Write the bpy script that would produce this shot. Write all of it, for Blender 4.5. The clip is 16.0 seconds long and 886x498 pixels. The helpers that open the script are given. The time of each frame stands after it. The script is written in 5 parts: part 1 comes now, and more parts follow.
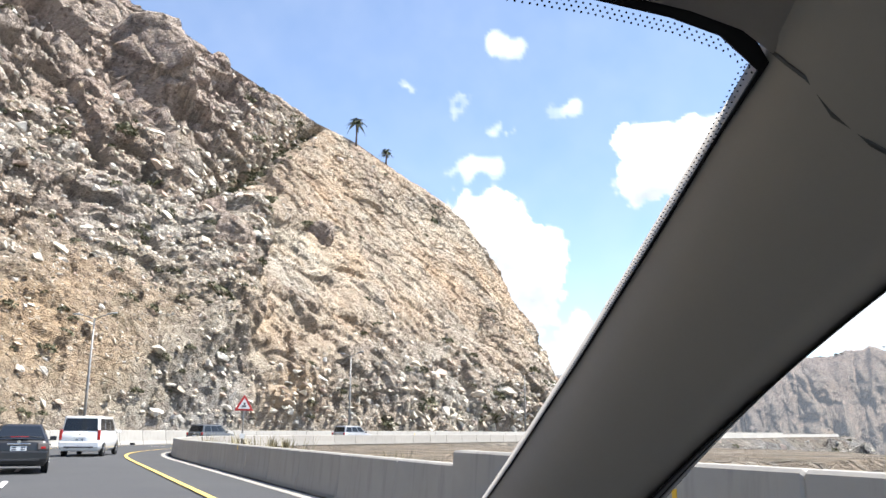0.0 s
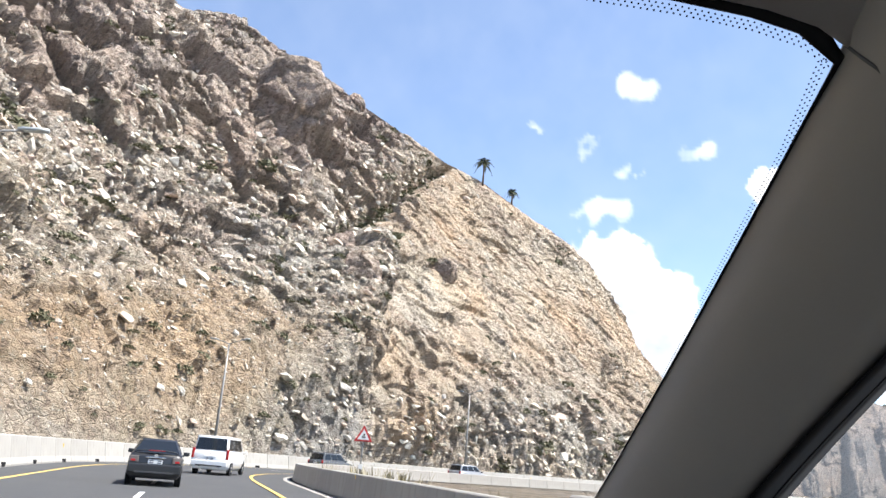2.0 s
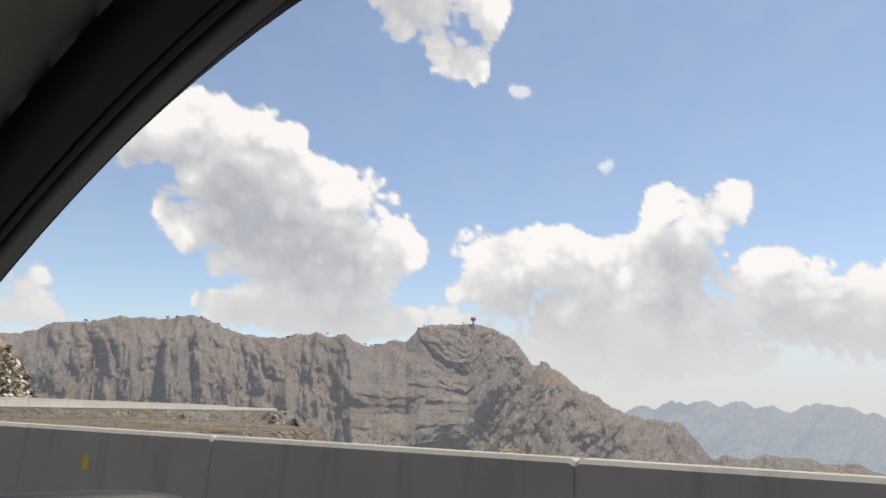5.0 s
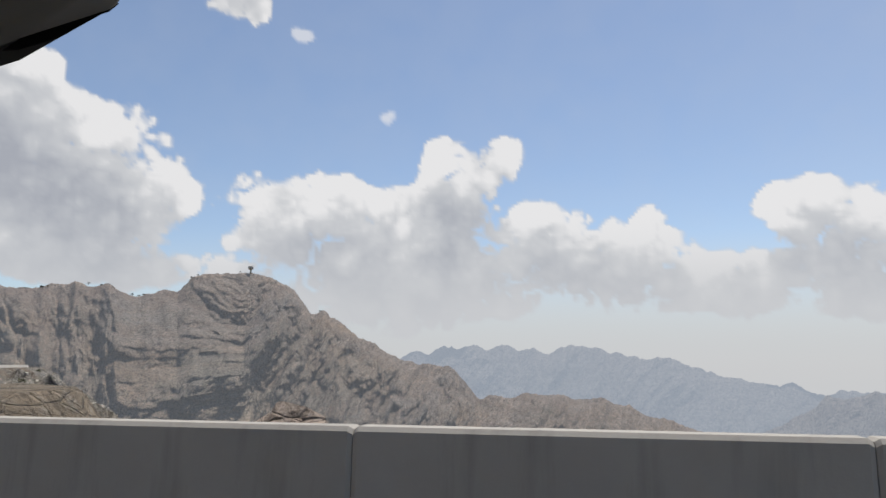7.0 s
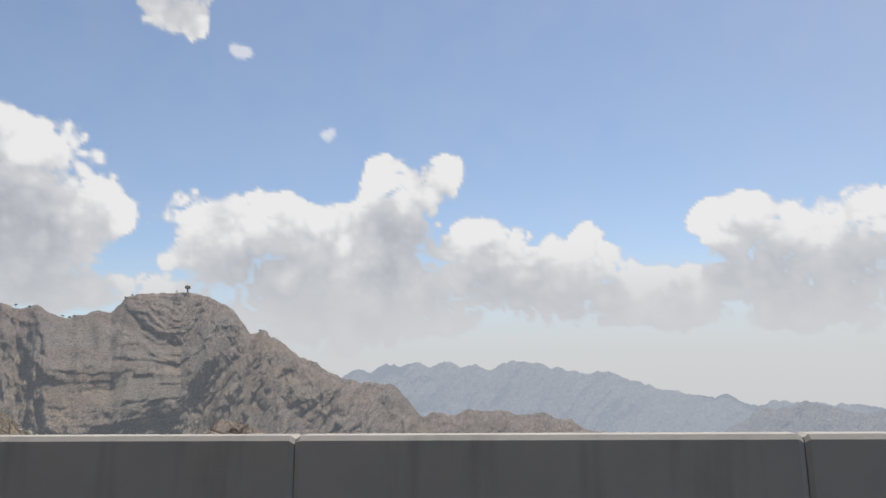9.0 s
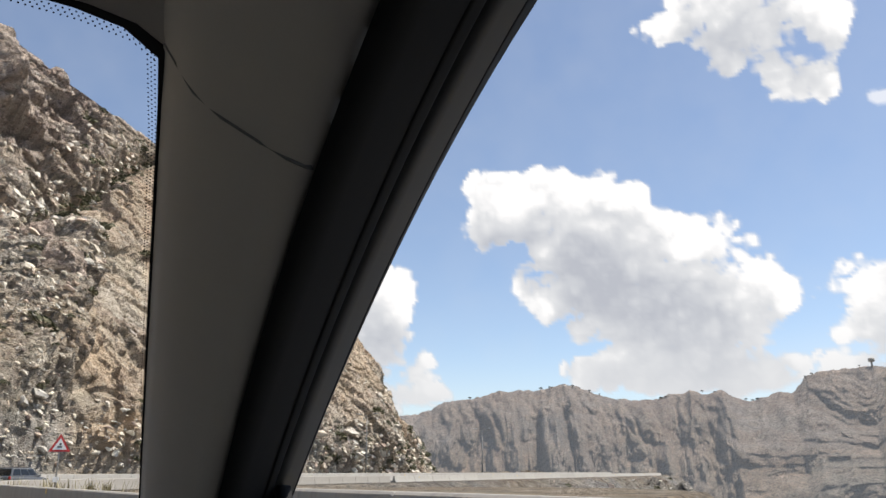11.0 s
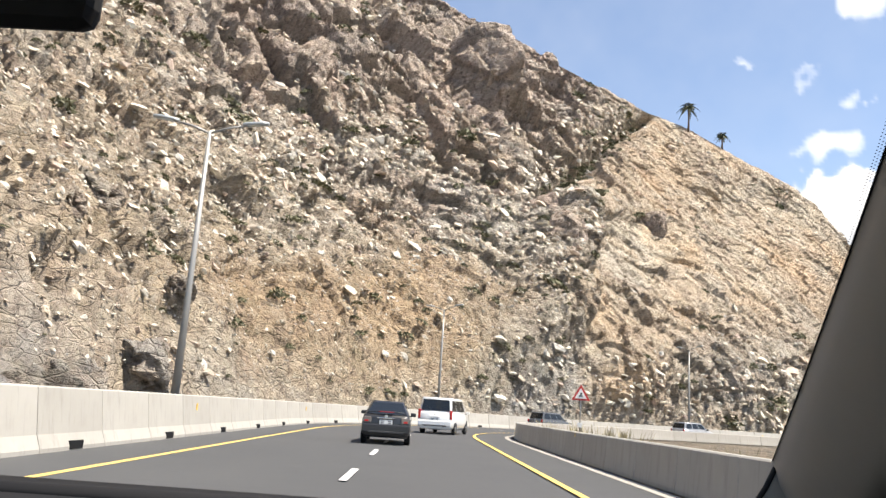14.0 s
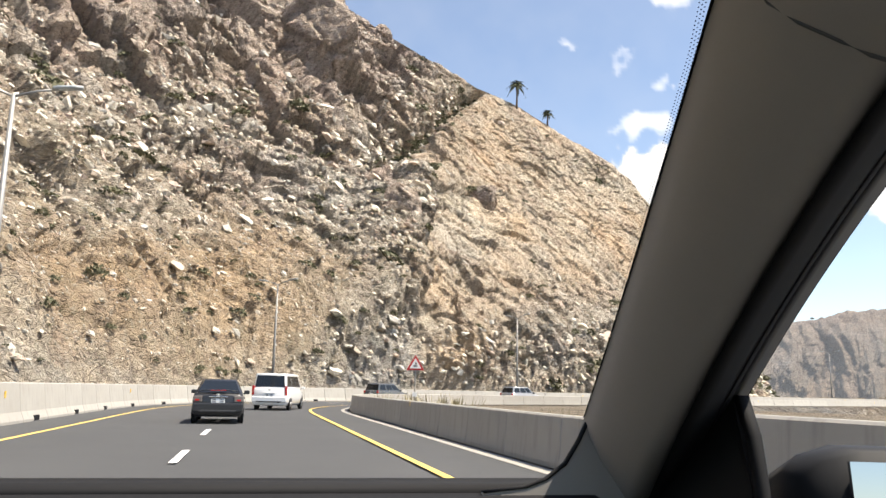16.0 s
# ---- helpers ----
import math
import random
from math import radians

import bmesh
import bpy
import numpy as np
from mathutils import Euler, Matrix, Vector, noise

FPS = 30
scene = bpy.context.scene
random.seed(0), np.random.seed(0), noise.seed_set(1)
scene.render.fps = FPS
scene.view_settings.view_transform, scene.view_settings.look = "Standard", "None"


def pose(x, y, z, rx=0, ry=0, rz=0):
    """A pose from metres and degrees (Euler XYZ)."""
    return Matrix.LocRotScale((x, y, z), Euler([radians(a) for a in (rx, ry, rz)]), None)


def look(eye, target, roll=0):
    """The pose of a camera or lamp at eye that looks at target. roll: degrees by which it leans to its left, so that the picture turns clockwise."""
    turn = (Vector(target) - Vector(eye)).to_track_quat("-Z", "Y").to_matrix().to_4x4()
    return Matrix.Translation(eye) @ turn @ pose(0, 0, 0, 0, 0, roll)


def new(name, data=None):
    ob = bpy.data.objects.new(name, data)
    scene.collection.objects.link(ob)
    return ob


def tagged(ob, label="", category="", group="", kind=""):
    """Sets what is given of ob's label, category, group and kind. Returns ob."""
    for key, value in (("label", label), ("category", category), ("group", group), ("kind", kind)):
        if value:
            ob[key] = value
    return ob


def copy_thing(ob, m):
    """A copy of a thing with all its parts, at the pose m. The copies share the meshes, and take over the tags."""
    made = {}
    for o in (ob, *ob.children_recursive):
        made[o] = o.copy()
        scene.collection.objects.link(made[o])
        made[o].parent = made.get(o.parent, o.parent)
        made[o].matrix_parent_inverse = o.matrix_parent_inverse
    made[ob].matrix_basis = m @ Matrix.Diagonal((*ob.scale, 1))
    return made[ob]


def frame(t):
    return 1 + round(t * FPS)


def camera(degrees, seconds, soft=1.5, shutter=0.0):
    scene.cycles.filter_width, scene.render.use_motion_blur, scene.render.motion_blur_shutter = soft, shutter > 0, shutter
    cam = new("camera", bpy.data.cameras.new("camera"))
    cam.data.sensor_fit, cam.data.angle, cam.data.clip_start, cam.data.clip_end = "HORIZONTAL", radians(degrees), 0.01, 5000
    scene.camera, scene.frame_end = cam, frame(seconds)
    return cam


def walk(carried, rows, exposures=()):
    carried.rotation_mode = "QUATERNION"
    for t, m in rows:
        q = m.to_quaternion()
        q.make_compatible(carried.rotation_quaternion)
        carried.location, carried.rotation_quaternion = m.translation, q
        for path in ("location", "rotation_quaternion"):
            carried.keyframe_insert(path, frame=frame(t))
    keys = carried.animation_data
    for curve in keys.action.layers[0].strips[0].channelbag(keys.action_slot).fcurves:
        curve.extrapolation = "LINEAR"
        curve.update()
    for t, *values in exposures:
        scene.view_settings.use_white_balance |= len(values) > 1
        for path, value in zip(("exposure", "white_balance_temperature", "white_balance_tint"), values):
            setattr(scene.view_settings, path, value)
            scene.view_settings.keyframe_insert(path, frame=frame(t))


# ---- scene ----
# A mountain road seen from a car that stands in its lane: the camera turns in the passenger's seat.
cam = camera(58.8, 16.0)
EYE = (-65.39, 156.14, 1.25)      # passenger's eye in the standing car
CAR_TURN = 31.0                  # heading of that car, degrees to the left of +y


def seat(right, ahead, up):
    """A place in the standing car, from the passenger's eye."""
    a = radians(CAR_TURN)
    return (EYE[0] + right * math.cos(a) - ahead * math.sin(a),
            EYE[1] + right * math.sin(a) + ahead * math.cos(a), EYE[2] + up)


PATH = [
    (0.0, pose(*seat(-0.060, 0.115, 0.090), 103.00, -0.30, 7.80)),
    (0.5, pose(*seat(-0.047, 0.155, 0.103), 104.74, -1.10, 10.43)),
    (1.0, pose(*seat(-0.103, 0.100, 0.064), 105.44, -1.84, 12.75)),
    (1.5, pose(*seat(-0.104, 0.082, 0.038), 105.82, -2.98, 14.75)),
    (2.0, pose(*seat(-0.064, 0.067, 0.041), 105.54, -4.50, 15.99)),
    (2.5, pose(*seat(0.021, 0.099, 0.063), 104.78, -5.91, 15.32)),
    (3.0, pose(*seat(0.046, 0.052, 0.048), 103.60, -6.96, 12.72)),
    (3.5, pose(*seat(0.059, 0.038, 0.074), 102.32, -7.05, 0.18)),
    (4.0, pose(*seat(0.075, 0.051, 0.063), 102.66, -6.22, -12.84)),
    (4.5, pose(*seat(0.087, 0.025, 0.075), 102.00, -4.77, -24.54)),
    (5.0, pose(*seat(0.068, -0.075, 0.065), 101.82, -2.21, -29.96)),
    (5.6, pose(*seat(0.060, -0.080, 0.085), 101.30, -1.40, -36.60)),
    (6.2, pose(*seat(0.140, -0.050, 0.140), 100.10, -0.90, -41.80)),
    (7.5, pose(*seat(0.180, -0.020, 0.205), 97.65, -0.35, -48.98)),
    (8.0, pose(*seat(0.180, -0.020, 0.205), 97.81, -0.04, -52.45)),
    (8.7, pose(*seat(0.170, -0.020, 0.150), 98.90, 0.40, -52.20)),
    (9.4, pose(*seat(0.150, -0.025, 0.100), 101.20, 1.00, -43.00)),
    (9.9, pose(*seat(0.110, -0.030, 0.050), 103.20, 1.40, -31.00)),
    (10.3, pose(*seat(0.122, -0.022, -0.010), 104.50, 1.80, -19.80)),
    (10.5, pose(*seat(0.124, -0.020, -0.015), 104.94, 1.62, -14.25)),
    (11.0, pose(*seat(0.109, -0.065, 0.020), 105.87, 0.17, -3.33)),
    (11.5, pose(*seat(0.113, -0.044, 0.030), 106.34, -0.65, 4.90)),
    (12.0, pose(*seat(0.105, -0.008, 0.014), 106.24, -2.06, 11.90)),
    (12.5, pose(*seat(0.074, 0.034, -0.019), 105.11, -3.28, 17.40)),
    (13.0, pose(*seat(0.032, 0.003, -0.004), 103.53, -4.16, 22.60)),
    (13.5, pose(*seat(-0.031, 0.014, -0.018), 102.34, -4.36, 28.40)),
    (14.0, pose(*seat(-0.029, 0.019, 0.006), 101.63, -3.82, 31.49)),
    (14.5, pose(*seat(-0.015, 0.003, 0.005), 101.29, -3.22, 31.07)),
    (15.0, pose(*seat(-0.030, 0.004, 0.015), 100.88, -2.65, 29.35)),
    (15.5, pose(*seat(-0.036, -0.003, 0.016), 100.54, -2.06, 26.03)),
    (16.0, pose(*seat(-0.036, -0.028, 0.005), 100.17, -1.19, 19.78)),
]
walk(cam, PATH, [(0.0, 1.18, 6300, 10), (3.0, 1.2, 6300, 10), (4.0, 0.85, 6500, 10), (5.0, 0.3, 6850, 10), (7.3, 0.04, 6550, 10), (8.2, 0.02, 6550, 10), (10.3, 0.32, 6700, 10), (11.0, 0.45, 6700, 10), (11.5, 0.88, 6700, 10),
                 (12.0, 1.08, 6750, 10), (12.5, 1.15, 6850, 10), (13.5, 1.12, 6850, 10), (14.5, 0.98, 6950, 10), (16.0, 1.0, 7050, 10)])

# ---- daylight: a high sun from the valley's side, and the sky ----
SUN_AZ, SUN_EL = -82.0, 64.0     # azimuth to the left of +y, height above the horizon
world = bpy.data.worlds.new("sky")
scene.world = world
world.use_nodes = True
wn, wl = world.node_tree.nodes, world.node_tree.links
wn.clear()
sky = wn.new("ShaderNodeTexSky")
sky.sky_type = "NISHITA"
sky.sun_disc = False
sky.sun_elevation = radians(SUN_EL)
sky.sun_rotation = radians(-SUN_AZ)
sky.altitude = 1500
sky.dust_density = 1.5
back = wn.new("ShaderNodeBackground")
back.inputs["Strength"].default_value = 0.12
wout = wn.new("ShaderNodeOutputWorld")
wl.new(sky.outputs["Color"], back.inputs["Color"])
wl.new(back.outputs["Background"], wout.inputs["Surface"])

sun = new("sun", bpy.data.lights.new("sun", "SUN"))
sun.data.energy = 4.9
sun.data.angle = radians(0.5)
sun.data.color = (1.0, 0.95, 0.87)
sun_from = Vector((-math.sin(radians(SUN_AZ)) * math.cos(radians(SUN_EL)),
                   math.cos(radians(SUN_AZ)) * math.cos(radians(SUN_EL)), math.sin(radians(SUN_EL))))
sun.matrix_world = look(sun_from * 100, (0, 0, 0))


# ---- materials ----
class Nodes:
    """A material's node tree with short calls."""

    def __init__(self, name):
        self.mat = bpy.data.materials.new(name)
        self.mat.use_nodes = True
        self.tree = self.mat.node_tree
        self.tree.nodes.clear()
        self.out = self.add("ShaderNodeOutputMaterial")
        self.bsdf = self.add("ShaderNodeBsdfPrincipled")
        self.link(self.bsdf.outputs[0], self.out.inputs[0])

    def add(self, kind):
        return self.tree.nodes.new(kind)

    def attribute(self, name):
        n = self.add("ShaderNodeAttribute")
        n.attribute_name = name
        return n.outputs["Fac"]

    def link(self, a, b):
        self.tree.links.new(a, b)

    def coords(self, scale=(1, 1, 1), source="Object"):
        tc = self.add("ShaderNodeTexCoord")
        mp = self.add("ShaderNodeMapping")
        mp.inputs["Scale"].default_value = scale
        self.link(tc.outputs[source], mp.inputs["Vector"])
        return mp.outputs[0]

    def noise(self, vec, scale, detail=6, rough=0.6, distort=0.0):
        n = self.add("ShaderNodeTexNoise")
        n.inputs["Scale"].default_value = scale
        n.inputs["Detail"].default_value = detail
        n.inputs["Roughness"].default_value = rough
        n.inputs["Distortion"].default_value = distort
        self.link(vec, n.inputs["Vector"])
        return n.outputs["Fac"]

    def cells(self, vec, scale, feature="F1", output="Distance"):
        n = self.add("ShaderNodeTexVoronoi")
        n.feature = feature
        n.inputs["Scale"].default_value = scale
        self.link(vec, n.inputs["Vector"])
        return n.outputs[output]

    def ramp(self, fac, *stops):
        r = self.add("ShaderNodeValToRGB")
        el = r.color_ramp.elements
        while len(el) < len(stops):
            el.new(0.5)
        for e, (p, c) in zip(el, stops):
            e.position = p
            e.color = (*c, 1) if isinstance(c, tuple) else (c, c, c, 1)
        self.link(fac, r.inputs[0])
        return r.outputs[0]

    def mix(self, fac, a, b, blend="MIX"):
        m = self.add("ShaderNodeMix")
        m.data_type, m.blend_type = "RGBA", blend
        for k, v in ((0, fac), (6, a), (7, b)):
            sock = m.inputs[k]
            if isinstance(v, (int, float)):
                sock.default_value = v if k == 0 else (v, v, v, 1)
            elif isinstance(v, tuple):
                sock.default_value = (*v, 1)
            else:
                self.link(v, sock)
        return m.outputs[2]

    def math(self, op, a, b=0.0):
        m = self.add("ShaderNodeMath")
        m.operation = op
        for sock, v in ((m.inputs[0], a), (m.inputs[1], b)):
            if isinstance(v, (int, float)):
                sock.default_value = v
            else:
                self.link(v, sock)
        return m.outputs[0]

    def bump(self, height, strength, distance):
        b = self.add("ShaderNodeBump")
        b.inputs["Strength"].default_value = strength
        b.inputs["Distance"].default_value = distance
        self.link(height, b.inputs["Height"])
        self.link(b.outputs[0], self.bsdf.inputs["Normal"])

    def set(self, color=None, rough=None, metal=None, **more):
        for key, v in (("Base Color", color), ("Roughness", rough), ("Metallic", metal), *more.items()):
            if v is None:
                continue
            sock = self.bsdf.inputs[key]
            if isinstance(v, tuple):
                sock.default_value = (*v, 1)
            elif isinstance(v, (int, float)):
                sock.default_value = v
            else:
                self.link(v, sock)
        return self.mat


def plain(name, color, rough=0.5, metal=0.0, grain=0.08, scale=40.0, **more):
    """A simple surface with a faint two-scale variation."""
    n = Nodes(name)
    v = n.coords()
    a = n.noise(v, scale, 4)
    b = n.noise(v, scale / 9, 3)
    lo = tuple(c * (1 - grain) for c in color)
    hi = tuple(min(1, c * (1 + grain)) for c in color)
    col = n.mix(n.mix(0.5, a, b), lo, hi)
    return n.set(col, rough, metal, **more)


def rock_material(name, tones, size, soil, haze=None, relief=1.0, pale=(0.6, 0.55, 0.48), dim=1.0):
    """Broken rock: a tone for each plate, weathered faces, cracks shaded in the colour, dry soil and scrub between."""
    def dull(*c):
        return tuple(x * dim for x in c)

    n = Nodes(name)
    v = n.coords()
    fine = n.noise(v, 0.8 / size, 10, 0.74, 0.3)
    mid = n.noise(v, 0.11 / size, 7, 0.66, 0.6)
    big = n.noise(v, 0.02 / size, 4, 0.6)
    tone = n.attribute("tone")
    col = n.ramp(tone, (0.2, tones[0]), (0.4, tones[1]), (0.6, tones[2]), (0.8, tones[3]))
    col = n.mix(n.ramp(mid, (0.35, 0.6), (0.48, 0.0)), col, tones[4])
    col = n.mix(n.math("MULTIPLY", n.ramp(big, (0.45, 0.0), (0.6, 1.0)), 0.5), col, tones[5])
    col = n.mix(n.math("MULTIPLY", n.attribute("crag"), n.ramp(mid, (0.42, 0.95), (0.6, 0.45))), col, n.mix(n.ramp(big, (0.42, 0.0), (0.58, 1.0)), dull(0.64, 0.52, 0.445), dull(0.74, 0.65, 0.57)))
    col = n.mix(n.math("MULTIPLY", n.attribute("scree"), n.ramp(mid, (0.4, 0.85), (0.6, 0.25))), col, soil)
    col = n.mix(n.math("MULTIPLY", n.attribute("scar"), n.ramp(mid, (0.38, 0.95), (0.62, 0.45))), col, n.mix(n.ramp(big, (0.45, 0.0), (0.58, 1.0)), dull(0.57, 0.485, 0.37), dull(0.62, 0.45, 0.29)))
    col = n.mix(n.math("MULTIPLY", n.attribute("earth"), n.ramp(mid, (0.35, 0.95), (0.65, 0.5))), col, n.mix(n.ramp(big, (0.42, 0.0), (0.56, 1.0)), dull(0.48, 0.415, 0.325), dull(0.6, 0.45, 0.29)))
    col = n.mix(n.math("MULTIPLY", n.attribute("grey"), n.ramp(mid, (0.4, 0.9), (0.58, 0.3))), col, dull(0.42, 0.415, 0.4))
    # weaker on the scar: scales dark flecks, block tones, joints and relief
    off_scar = n.math("SUBTRACT", 1.0, n.math("MULTIPLY", n.attribute("scar"), 0.6))
    col = n.mix(n.math("MULTIPLY", off_scar, n.ramp(fine, (0.38, 0.8), (0.48, 0.0))), col, tuple(c * 0.4 for c in tones[0]))
    col = n.mix(n.ramp(fine, (0.53, 0.0), (0.63, 0.6)), col, pale)
    # jointed blocks at two sizes, each with its own tone, parted by dark cracks
    warp = n.add("ShaderNodeVectorMath")
    warp.operation = "MULTIPLY_ADD"
    wob = n.add("ShaderNodeTexNoise")
    wob.inputs["Scale"].default_value = 0.5 / size
    wob.inputs["Detail"].default_value = 3
    n.link(v, wob.inputs["Vector"])
    n.link(wob.outputs["Color"], warp.inputs[0])
    warp.inputs[1].default_value = (0.7 * size, 0.7 * size, 0.7 * size)
    n.link(n.coords((0.7, 0.9, 2.2)), warp.inputs[2])
    blocks = None
    for scale, deep, light in ((0.55, 0.12, 0.42), (1.5, 0.16, 0.5)):
        edge = n.ramp(n.cells(warp.outputs[0], scale / size, "DISTANCE_TO_EDGE"), (0.0, 0.0), (0.055, 1.0))
        cell = n.cells(warp.outputs[0], scale / size, "F1", "Color")
        shade = n.ramp(cell, (0.1, 1 - light), (0.9, 1.0))
        col = n.mix(n.math("MULTIPLY", off_scar, 0.5), col, shade, "MULTIPLY")
        col = n.mix(n.math("MULTIPLY", n.math("SUBTRACT", off_scar, n.math("MULTIPLY", n.attribute("earth"), 0.35)), n.math("MULTIPLY", n.math("SUBTRACT", 1.0, edge), deep)), col, tuple(c * 0.22 for c in tones[0]))
        blocks = edge if blocks is None else n.math("ADD", n.math("MULTIPLY", blocks, 0.5), n.math("MULTIPLY", edge, 0.25))
    for zone, share, tint in (("crag", 0.8, (1.0, 0.92, 0.87)), ("scar", 0.7, (0.95, 0.86, 0.74)), ("earth", 0.6, (1.0, 0.9, 0.77))):
        col = n.mix(n.math("MULTIPLY", n.attribute(zone), share), col, tint, "MULTIPLY")
    spots = n.noise(v, (0.2 if size < 3 else 0.9) / size, 7, 0.78)
    col = n.mix(n.math("MULTIPLY", n.ramp(spots, (0.5, 0.0), (0.62, 0.9)), n.math("ADD", n.attribute("green"), 0.34 if size < 3 else 0.55)), col, dull(0.12, 0.115, 0.06))
    # shade in the gaps between plates, painted into the base colour
    col = n.mix(n.math("MULTIPLY", n.attribute("crack_shade"), 0.6), col, tuple(c * 0.25 for c in tones[0]))
    h = n.math("MULTIPLY", off_scar, n.math("ADD", blocks, n.math("ADD", n.math("MULTIPLY", fine, 1.4), n.math("MULTIPLY", mid, 1.5))))
    n.bump(h, 1.0, relief * size)
    mat = n.set(col, 0.93)
    # air haze put into the material: an even pale glow mixed over the rock
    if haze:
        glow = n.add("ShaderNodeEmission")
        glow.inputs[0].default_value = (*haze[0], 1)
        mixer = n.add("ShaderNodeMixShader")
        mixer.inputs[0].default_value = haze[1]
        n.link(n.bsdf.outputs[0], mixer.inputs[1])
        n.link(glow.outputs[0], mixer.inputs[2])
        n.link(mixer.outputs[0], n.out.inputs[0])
    return mat


PINK, TAN, GREY, PALE, DUSK, OCHRE = (0.5, 0.385, 0.315), (0.64, 0.545, 0.425), (0.58, 0.55, 0.495), (0.82, 0.75, 0.62), (0.38, 0.3, 0.24), (0.7, 0.5, 0.3)
M_ROCK = rock_material("weathered_rock", [PINK, TAN, GREY, PALE, DUSK, OCHRE], 1.0, (0.62, 0.53, 0.4), None, 0.8, (0.72, 0.67, 0.59))
M_RIDGE = rock_material("far_ridge_rock_haze_glow", [(0.25, 0.175, 0.13), (0.32, 0.235, 0.17), (0.29, 0.245, 0.195), (0.46, 0.345, 0.255), (0.22, 0.17, 0.13), (0.37, 0.25, 0.165)], 5.0, (0.25, 0.215, 0.165), ((0.46, 0.51, 0.58), 0.15), 1.0, (0.36, 0.32, 0.28), 0.6)
M_FAR = rock_material("distant_range_haze_glow", [(0.2, 0.17, 0.15), (0.26, 0.22, 0.19), (0.25, 0.23, 0.21), (0.36, 0.31, 0.27), (0.2, 0.17, 0.15), (0.27, 0.22, 0.19)], 14.0, (0.28, 0.24, 0.2), ((0.42, 0.48, 0.57), 0.66), 1.0, (0.4, 0.37, 0.34), 0.6)
M_FAR_HILL = rock_material("hazy_hill_glow", [(0.2, 0.17, 0.15), (0.26, 0.22, 0.19), (0.25, 0.23, 0.21), (0.36, 0.31, 0.27), (0.2, 0.17, 0.15), (0.27, 0.22, 0.19)], 12.0, (0.28, 0.24, 0.2), ((0.42, 0.48, 0.57), 0.5), 1.0, (0.4, 0.37, 0.34), 0.6)
M_GROUND = rock_material("dry_slope", [(0.26, 0.2, 0.15), (0.34, 0.27, 0.2), (0.31, 0.29, 0.26), (0.5, 0.44, 0.35), (0.2, 0.16, 0.13), (0.38, 0.29, 0.18)], 1.6, (0.36, 0.29, 0.2))


def stone_material(name, tones):
    n = Nodes(name)
    v = n.coords()
    geo = n.add("ShaderNodeNewGeometry")
    col = n.ramp(geo.outputs["Random Per Island"], *zip((0.0, 0.3, 0.55, 0.8, 1.0), tones))
    fine = n.noise(v, 1.5, 8, 0.7)
    col = n.mix(n.ramp(fine, (0.32, 0.55), (0.44, 0.0)), col, (0.16, 0.13, 0.11))
    n.bump(fine, 0.8, 0.4)
    return n.set(col, 0.92)


def leaf_material(name, lo, hi):
    n = Nodes(name)
    geo = n.add("ShaderNodeNewGeometry")
    return n.set(n.mix(geo.outputs["Random Per Island"], lo, hi), 0.8)


M_STONE = stone_material("loose_stone", (PINK, TAN, GREY, PALE, (0.6, 0.54, 0.45)))
M_SCRUB = leaf_material("scrub_leaves", (0.065, 0.068, 0.035), (0.16, 0.15, 0.085))


def asphalt():
    n = Nodes("asphalt")
    v = n.coords()
    grit = n.noise(v, 60, 6, 0.75)
    patch = n.noise(v, 0.35, 5, 0.6)
    streak = n.noise(n.coords((0.8, 0.8, 1)), 0.12, 6, 0.65, 1.5)
    col = n.mix(patch, (0.043, 0.044, 0.046), (0.072, 0.072, 0.072))
    col = n.mix(n.ramp(streak, (0.5, 0.0), (0.62, 0.5)), col, (0.05, 0.051, 0.053))
    col = n.mix(n.ramp(grit, (0.55, 0.0), (0.75, 0.5)), col, (0.14, 0.14, 0.14))
    n.bump(grit, 0.35, 0.01)
    return n.set(col, 0.82)


def concrete(name, lo, hi, stain):
    n = Nodes(name)
    v = n.coords(source="Object")
    a = n.noise(v, 1.3, 7, 0.65)
    b = n.noise(v, 28, 6, 0.7)
    drip = n.noise(n.coords((5, 5, 0.6)), 1.1, 5, 0.6)
    info = n.add("ShaderNodeObjectInfo")
    col = n.mix(a, lo, hi)
    col = n.mix(n.math("MULTIPLY", info.outputs["Random"], 0.3), col, tuple(c * 0.75 for c in lo))
    col = n.mix(n.ramp(drip, (0.52, 0.0), (0.7, 0.34)), col, stain)
    n.bump(b, 0.25, 0.01)
    return n.set(col, 0.88)


M_ASPHALT = asphalt()
M_CONCRETE = concrete("grey_concrete", (0.31, 0.288, 0.255), (0.42, 0.393, 0.35), (0.18, 0.168, 0.15))
M_WHITE_CONCRETE = concrete("whitewashed_concrete", (0.34, 0.32, 0.285), (0.45, 0.43, 0.39), (0.17, 0.16, 0.14))
M_YELLOW = plain("yellow_road_paint", (0.68, 0.48, 0.13), 0.7, grain=0.2, scale=3)
M_WHITE = plain("white_road_paint", (0.72, 0.72, 0.7), 0.7, grain=0.2, scale=3)
M_STEEL = plain("galvanised_steel", (0.33, 0.32, 0.3), 0.5, 0.5)


def part(name, bm, material, parent=None, label="", smooth=False):
    """Links a bmesh as one mesh object, under a thing or a part of one."""
    me = bpy.data.meshes.new(name)
    bmesh.ops.recalc_face_normals(bm, faces=bm.faces)
    if smooth:
        for f in bm.faces:
            f.smooth = True
    bm.to_mesh(me)
    bm.free()
    me.materials.append(material)
    ob = new(name, me)
    ob.parent = parent
    if label:
        ob["label"] = label
    return ob


